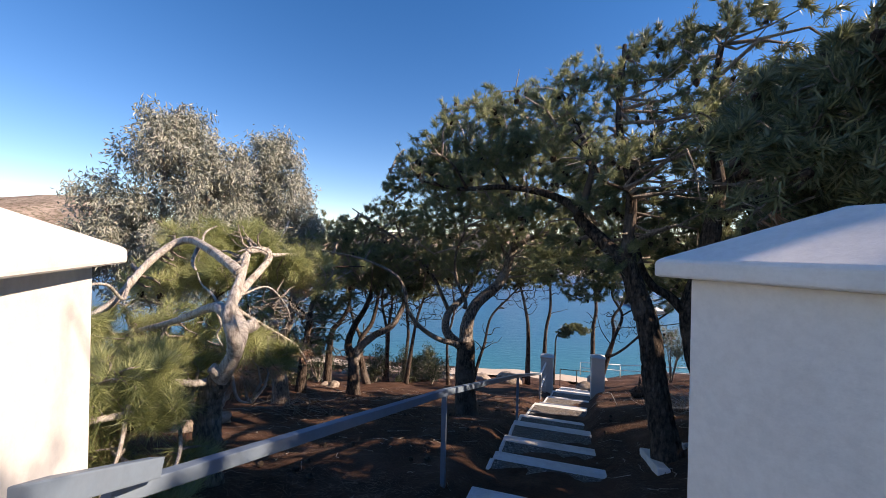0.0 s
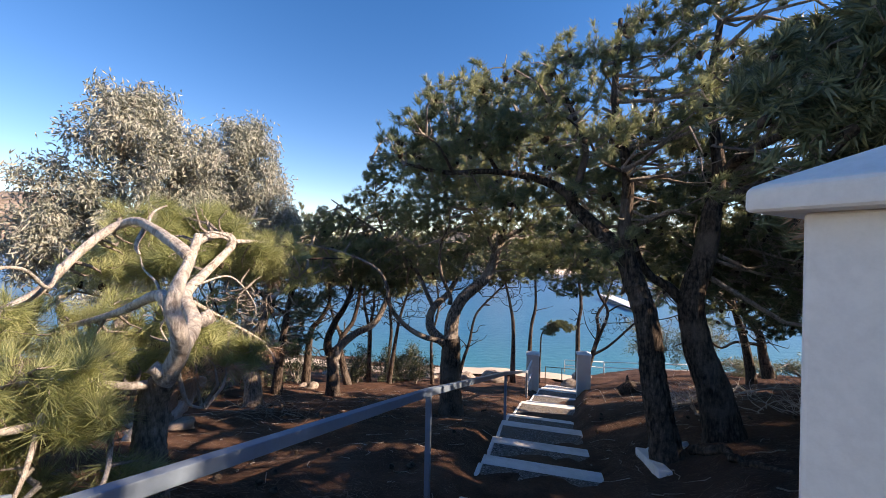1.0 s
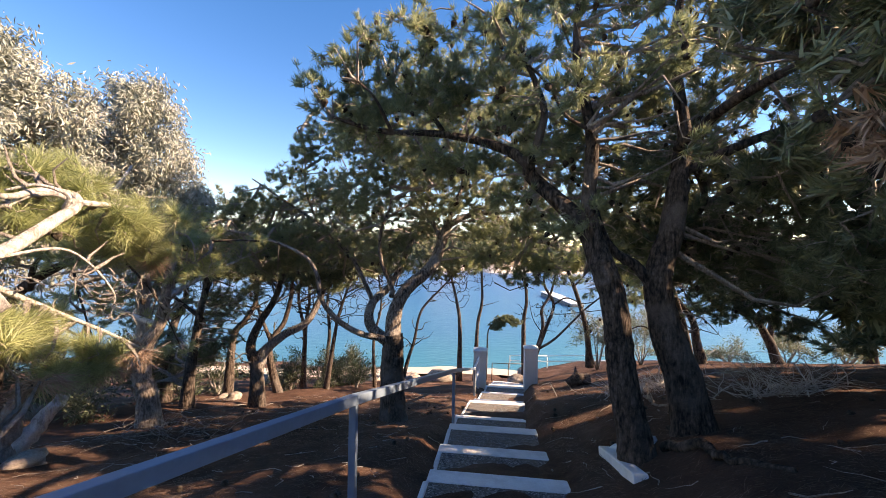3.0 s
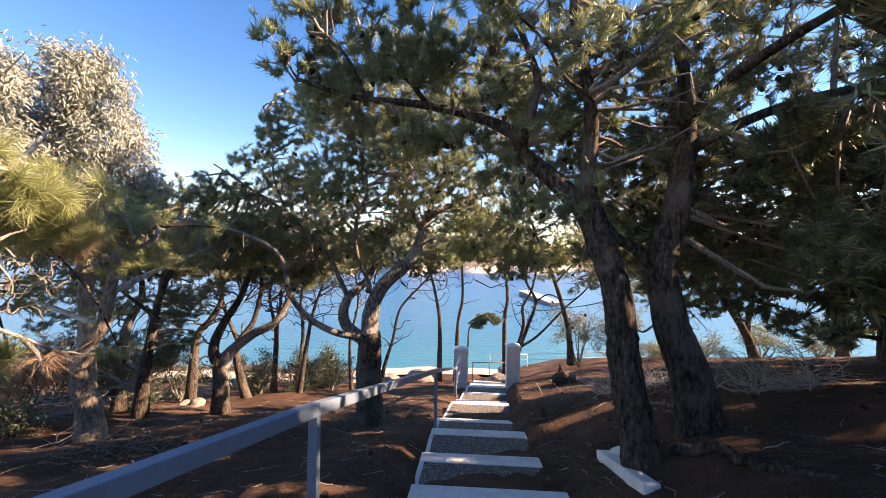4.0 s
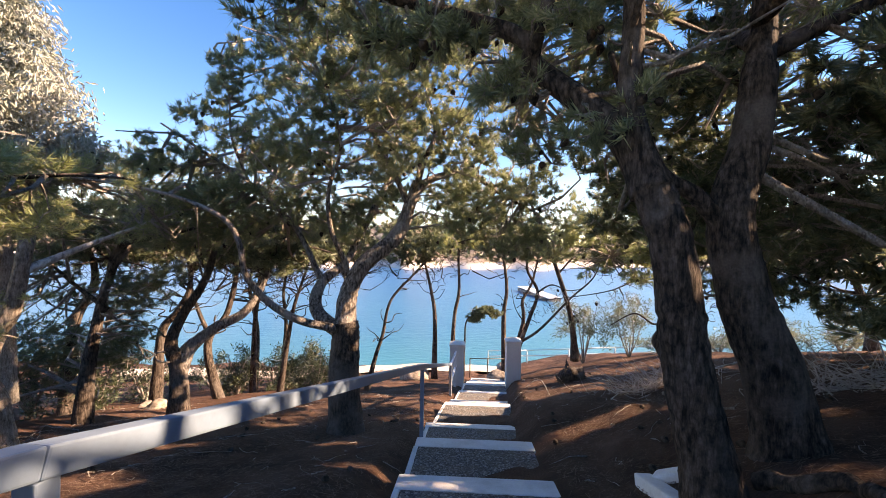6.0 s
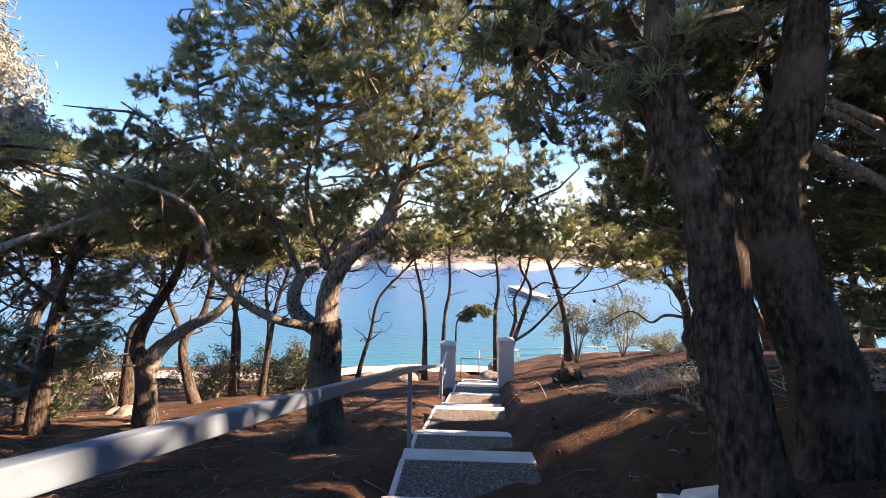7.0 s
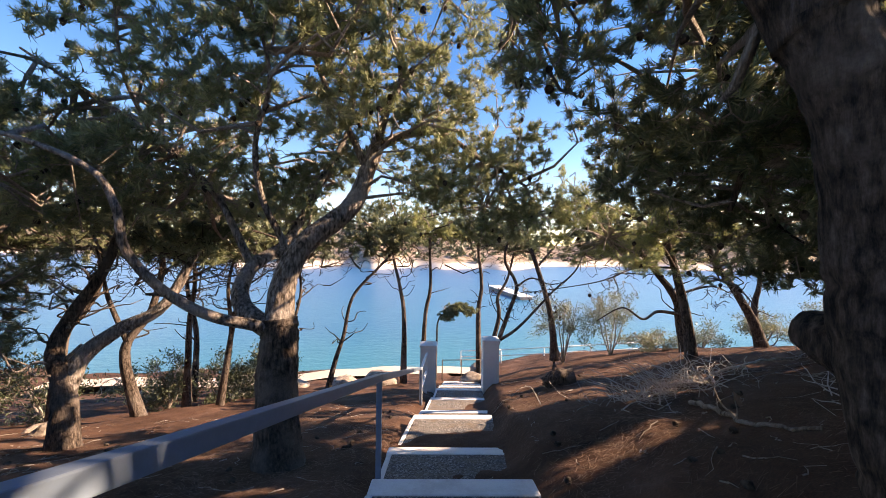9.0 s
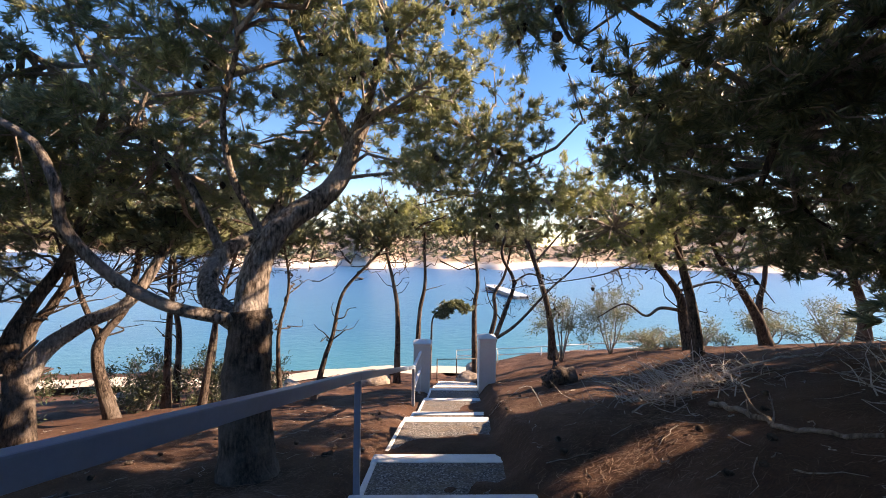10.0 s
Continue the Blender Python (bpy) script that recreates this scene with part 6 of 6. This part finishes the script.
log("bleached crooked stick on the dry bank", "fallen_branch", [on_ground(7.0, 9.6, 0.02), on_ground(7.5, 9.2, 0.14), on_ground(8.1, 9.0, 0.05)], 0.022, 0.01, 202, BARK_GREY, 3)
log("thick surface root beside the twin pines", "fallen_branch", [on_ground(3.3, 5.45, 0.03), on_ground(3.35, 5.0, 0.05), on_ground(3.2, 4.6, 0.03), on_ground(3.3, 4.1, 0.0)], 0.06, 0.025, 203, BARK, 0)
log("weathered forked stump with pale split wood", "stump", [on_ground(-4.4, 7.2, -0.1), on_ground(-4.4, 7.2, 0.35), on_ground(-4.3, 7.15, 0.75)], 0.17, 0.09, 205, BARK_GREYBROWN, 0)
log("weathered leaning stump beside stones", "stump", [on_ground(-4.35, 7.2, 0.1), on_ground(-4.15, 7.3, 0.45), on_ground(-3.95, 7.4, 0.85)], 0.11, 0.07, 206, BARK_GREY, 0)


def brush_pile(label, x, y, wide, tall, n, seed, mat):
    rng = np.random.default_rng(seed)
    m = Mesh()
    lines, thick = [], []
    for _ in range(n):
        px, py = x + rng.normal(0, wide * 0.45), y + rng.normal(0, wide * 0.3)
        a = rng.uniform(0, 6.28)
        L = rng.uniform(0.25, 0.8)
        z = ground_z(px, py)
        p = np.array((px, py, z + rng.uniform(0, 0.04)))
        e = p + np.array((math.cos(a) * L, math.sin(a) * L, rng.uniform(0.05, 1) * tall * (0.4 if rng.random() < 0.6 else 1)))
        e[2] = max(e[2], ground_z(e[0], e[1]) + 0.02)
        T = np.linspace(0, 1, 6)[:, None]
        lines.append(p + (e - p) * T + rng.normal(0, 0.10, 3) * (4 * T * (1 - T)) + rng.normal(0, 0.014, (6, 3)))
        thick.append(rng.uniform(0.004, 0.012))
    twig_tubes(m, lines, thick)
    ob = part("brush_pile", m, mat)
    return tagged(ob, label, "brush", kind="stuff")


brush_pile("heap of bleached dead twigs on the bank", 6.0, 9.5, 1.2, 0.42, 220, 210, BARK_GREY)
brush_pile("heap of bleached dead branches on the bank", 6.6, 7.0, 1.0, 0.5, 150, 211, BARK_GREY)
brush_pile("scatter of dead twigs below the pine", -3.2, 8.6, 1.2, 0.25, 60, 212, BARK_GREYBROWN)
brush_pile("scatter of dry twigs on the slope", 8.6, 8.4, 1.6, 0.3, 70, 213, BARK_GREYBROWN)


def stone(label, x, y, size, seed, mat=None, sink=0.3, flat=0.7):
    rng = np.random.default_rng(seed)
    bm = bmesh.new()
    bmesh.ops.create_icosphere(bm, subdivisions=3, radius=1)
    off = rng.uniform(0, 50, 3)
    for v in bm.verts:
        q = Vector((v.co.x, v.co.y, v.co.z)) * 1.1 + Vector(off)
        k = 1 + 0.35 * noise.noise(q) + 0.15 * noise.noise(q * 2.7)
        v.co = Vector((v.co.x * size[0] * k, v.co.y * size[1] * k, v.co.z * size[2] * k))
    me = bpy.data.meshes.new("stone")
    bm.to_mesh(me)
    bm.free()
    for p in me.polygons:
        p.use_smooth = True
    me.materials.append(mat or ROCK)
    ob = new("stone", me)
    ob.location = on_ground(x, y, size[2] * (1 - 2 * sink) * 0.5)
    ob.rotation_euler = (0, 0, rng.uniform(0, 6))
    return tagged(ob, label, "stone", group="stones")


for k, (x, y, r) in enumerate(((-4.7, 6.8, 0.16), (-4.35, 6.4, 0.14), (-4.0, 6.0, 0.2), (-4.5, 6.95, 0.13), (-4.1, 7.0, 0.22), (-4.4, 14.3, 0.28), (-4.9, 14.8, 0.2))):
    stone("pale field stone half sunk in needles", x, y, (r, r * 0.8, r * 0.6), 220 + k)
for k, (x, y, r) in enumerate(((3.1, 21.8, 0.75), (7.0, 20.4, 0.55), (1.6, 23.0, 0.6), (-0.5, 24.0, 0.5), (9.0, 24.8, 0.7), (-6.5, 24.0, 0.6))):
    stone("grey-brown boulder at the shore", x, y, (r, r * 0.8, r * 0.62), 240 + k)

# white kerb round the twin pines
kerb = tagged(new("kerb"), "low white-painted concrete kerb round a tree", "kerb")
for a, b in (((3.10, 6.28), (2.74, 5.05)), ((3.14, 6.2), (3.42, 5.78))):
    m = Mesh()
    pa, pb = on_ground(*a, 0.07), on_ground(*b, 0.07)
    bar(m, pa, pb, 0.15, 0.3)
    bevelled("kerb_stone", m, STEP_PAINT, kerb, 0.02, 2)


def litter(n, seed, x0, x1, y0, y1):
    """Fallen needles lying on the ground."""
    rng = np.random.default_rng(seed)
    x, y = rng.uniform(x0, x1, n), rng.uniform(y0, y1, n)
    s_, w_ = to_sw(x, y)
    keep = (np.abs(w_ - centre(s_)) > 0.82) & (rng.random(n) < 0.35 + 0.65 * (hills(x, y, 2.3) > -0.2))
    x, y = x[keep], y[keep]
    n = len(x)
    z = height(x, y) + rng.uniform(0.006, 0.022, n)
    a = rng.uniform(0, math.pi * 2, n)
    L = rng.uniform(0.06, 0.13, n)
    d = np.stack([np.cos(a) * L, np.sin(a) * L, rng.normal(0, 0.012, n)], 1)
    e = np.stack([-np.sin(a), np.cos(a), np.zeros(n)], 1) * 0.0028
    p = np.stack([x, y, z], 1)
    q = p + d
    q[:, 2] = height(q[:, 0], q[:, 1]) + rng.uniform(0.006, 0.03, n)
    m = Mesh()
    v = np.stack([p - e, p + e, q], 1).reshape(-1, 3)
    m.add(v, np.arange(len(v)).reshape(-1, 3))
    return tagged(part("needle_litter", m, FALLEN), "fallen brown pine needles on the ground", "needles", kind="stuff")


litter(90000, 230, -4.5, 7.0, 2.5, 13.0)


def ground_sticks(n, seed, x0, x1, y0, y1):
    rng = np.random.default_rng(seed)
    lines, thick = [], []
    while len(lines) < n:
        x, y = rng.uniform(x0, x1), rng.uniform(y0, y1)
        s_, w_ = to_sw(x, y)
        if abs(w_ - centre(s_)) < 0.95:
            continue
        a, L = rng.uniform(0, 6.28), rng.uniform(0.1, 0.55) ** 1.3
        t = np.linspace(0, 1, 5)
        px, py = x + math.cos(a) * L * t + rng.normal(0, 0.015, 5), y + math.sin(a) * L * t + rng.normal(0, 0.015, 5)
        lines.append(np.stack([px, py, height(px, py) + 0.012 + rng.uniform(0, 0.02, 5)], 1))
        thick.append(rng.uniform(0.003, 0.009))
    m = Mesh()
    twig_tubes(m, lines, thick)
    return tagged(part("fallen_twigs", m, BARK_THIN), "small dry twigs scattered on the ground", "twigs", kind="stuff")


ground_sticks(700, 231, -5.5, 9.0, 2.5, 15.0)

cone_rng = np.random.default_rng(232)
for _ in range(110):
    x, y = cone_rng.uniform(-4, 7), cone_rng.uniform(3, 13)
    s_, w_ = to_sw(x, y)
    if abs(w_ - centre(s_)) < 0.9:
        continue
    ob = new("pine_cone", CONES[int(cone_rng.integers(0, 3))])
    ob.matrix_world = pose(*on_ground(x, y, 0.022), 95, 0, cone_rng.uniform(0, 360))
    tagged(ob, "dark pine cone lying among dry needles", "pine cone", "fallen pine cones")


# ---- below the lower gate ----
def fence(label, pts, tall, radius, mat, rails=(1.0,), spacing=1.0, name="fence"):
    root = tagged(new(name), label, "fence")
    pts = [Vector(p) for p in pts]
    for a, b in zip(pts, pts[1:]):
        n = max(1, round((b - a).length / spacing))
        for k in range(n + (b == pts[-1])):
            p = a + (b - a) * k / n
            m = Mesh()
            m.tube([(p.x, p.y, p.z - 0.15), (p.x, p.y, p.z + tall)], (radius, radius), 8)
            part("post", m, mat, root, smooth=True)
        for h in rails:
            m = Mesh()
            m.tube([a + Vector((0, 0, tall * h)), b + Vector((0, 0, tall * h))], (radius * 0.8, radius * 0.8), 8)
            part("rail", m, mat, root, smooth=True)
    return root


fence("rusty iron fence posts below the lower gate", [on_ground(*from_sw(13.4, 0.2)), on_ground(*from_sw(13.6, 1.9))], 0.95, 0.025, DARK_METAL, (0.98,), 0.85)
fence("white-painted tube railing along the quay", [(9.6, 29.9, -7.75), (12.3, 29.2, -7.65), (17.0, 25.8, -6.75), (20.0, 24.5, -6.4)], 0.8, 0.04, WHITEWASH, (1.0, 0.5), 2.6, "railing")


def quay():
    m = Mesh()
    xs = np.linspace(-14, 30, 45)
    rows = []
    for d in (0.0, 1.6, 3.4):
        rows.append([(x, 27.6 - 0.10 * (x - 4) + 0.5 * math.sin(x * 0.4) + d, SEA_Z + (0.75, 0.7, -0.5)[int(d / 1.6)] + 0.05 * math.sin(x * 1.7)) for x in xs])
    v = np.array(rows).reshape(-1, 3)
    n = len(xs)
    f = [(r * n + k, r * n + k + 1, (r + 1) * n + k + 1, (r + 1) * n + k) for r in range(2) for k in range(n - 1)]
    m.add(v, f)
    tagged(part("shore_path", m, SAND, smooth=True), "pale sandy strip along the water's edge", "beach", kind="structure")


quay()

# ---- across the bay ----
JET = ((33.9, 80.0, SEA_Z + 0.5), (32.4, 63.0, SEA_Z + 0.5))


def jetty():
    root = tagged(new("jetty"), "low concrete jetty with a pale deck out on the water", "jetty")
    m = Mesh()
    bar(m, JET[0], JET[1], 2.2, 1.6)
    bevelled("body", m, ROCK, root, 0.05, 1)
    m = Mesh()
    bar(m, (JET[0][0], JET[0][1], SEA_Z + 0.9), (JET[1][0], JET[1][1], SEA_Z + 0.6), 2.4, 0.14)
    bevelled("deck", m, WHITEWASH, root, 0.03, 1)


jetty()


def house(x, y, z, w, d, h, turn, seed, wall):
    rng = np.random.default_rng(seed)
    root = tagged(new("house"), "small flat-roofed pale house on the far hillside", "house", group="houses across the bay")
    root.matrix_world = Matrix.Translation((x, y, z)) @ Matrix.Rotation(turn, 4, "Z")
    m = Mesh()
    m.box(-w / 2, w / 2, -d / 2, d / 2, -3, h)
    part("wall", m, wall, root)
    m = Mesh()
    m.box(-w / 2 - 0.2, w / 2 + 0.2, -d / 2 - 0.2, d / 2 + 0.2, h, h + 0.35)
    part("roof", m, WHITEWASH, root)
    for k in range(int(w / 2.4)):
        for floor in range(int(h / 3)):
            m = Mesh()
            cx = -w / 2 + 1.5 + k * 2.4
            m.box(cx - 0.5, cx + 0.5, -d / 2 - 0.04, -d / 2 + 0.1, 0.9 + floor * 3, 2.2 + floor * 3)
            part("window", m, DARK_METAL, root)
    return root


hill_rng = np.random.default_rng(300)
for k, (az, dist, w, h) in enumerate(((3, 262, 9, 3.2), (8, 225, 8, 3.2), (13, 240, 12, 6.2), (18, 255, 9, 3.2), (23, 262, 10, 6.2), (-3, 300, 9, 3.2), (29, 285, 9, 3.2))):
    a = radians(az)
    x, y = dist * math.sin(a), dist * math.cos(a)
    house(x, y, SEA_Z + 0.075 * (dist - 185) + 2.2, w, 7, h, -a + hill_rng.uniform(-0.3, 0.3), 300 + k, WHITEWASH if k % 2 else SAND)


def far_trees(n, seed):
    """Scrub and trees on the hill across the water, as one sheet of small clumps."""
    rng = np.random.default_rng(seed)
    hill_ob = bpy.data.objects["backdrop"]
    co = np.empty(len(hill_ob.data.vertices) * 3)
    hill_ob.data.vertices.foreach_get("co", co)
    co = co.reshape(-1, 3)
    co = co[(co[:, 2] > SEA_Z + 2.5) & (np.hypot(co[:, 0], co[:, 1]) < 420)]
    m = Mesh()
    pick = co[rng.integers(0, len(co), n)] + rng.normal(0, 3.0, (n, 3)) * (1, 1, 0.1)
    for p in pick:
        r = rng.uniform(0.8, 2.6)
        k = 26
        q = rng.normal(0, 1, (k, 3))
        q = q / np.linalg.norm(q, axis=1)[:, None] * rng.uniform(0.5, 1, (k, 1)) * (r, r, r * 0.8) + p + (0, 0, r * 0.5)
        d = rng.normal(0, 1, (k, 3, 3)) * r * 0.36
        m.add((q[:, None, :] + d).reshape(-1, 3), np.arange(k * 3).reshape(-1, 3))
    tagged(part("hillside_scrub", m, SCRUB_LEAF), "dark scrub and small trees on the far hillside", "scrub", kind="stuff")


far_trees(650, 301)
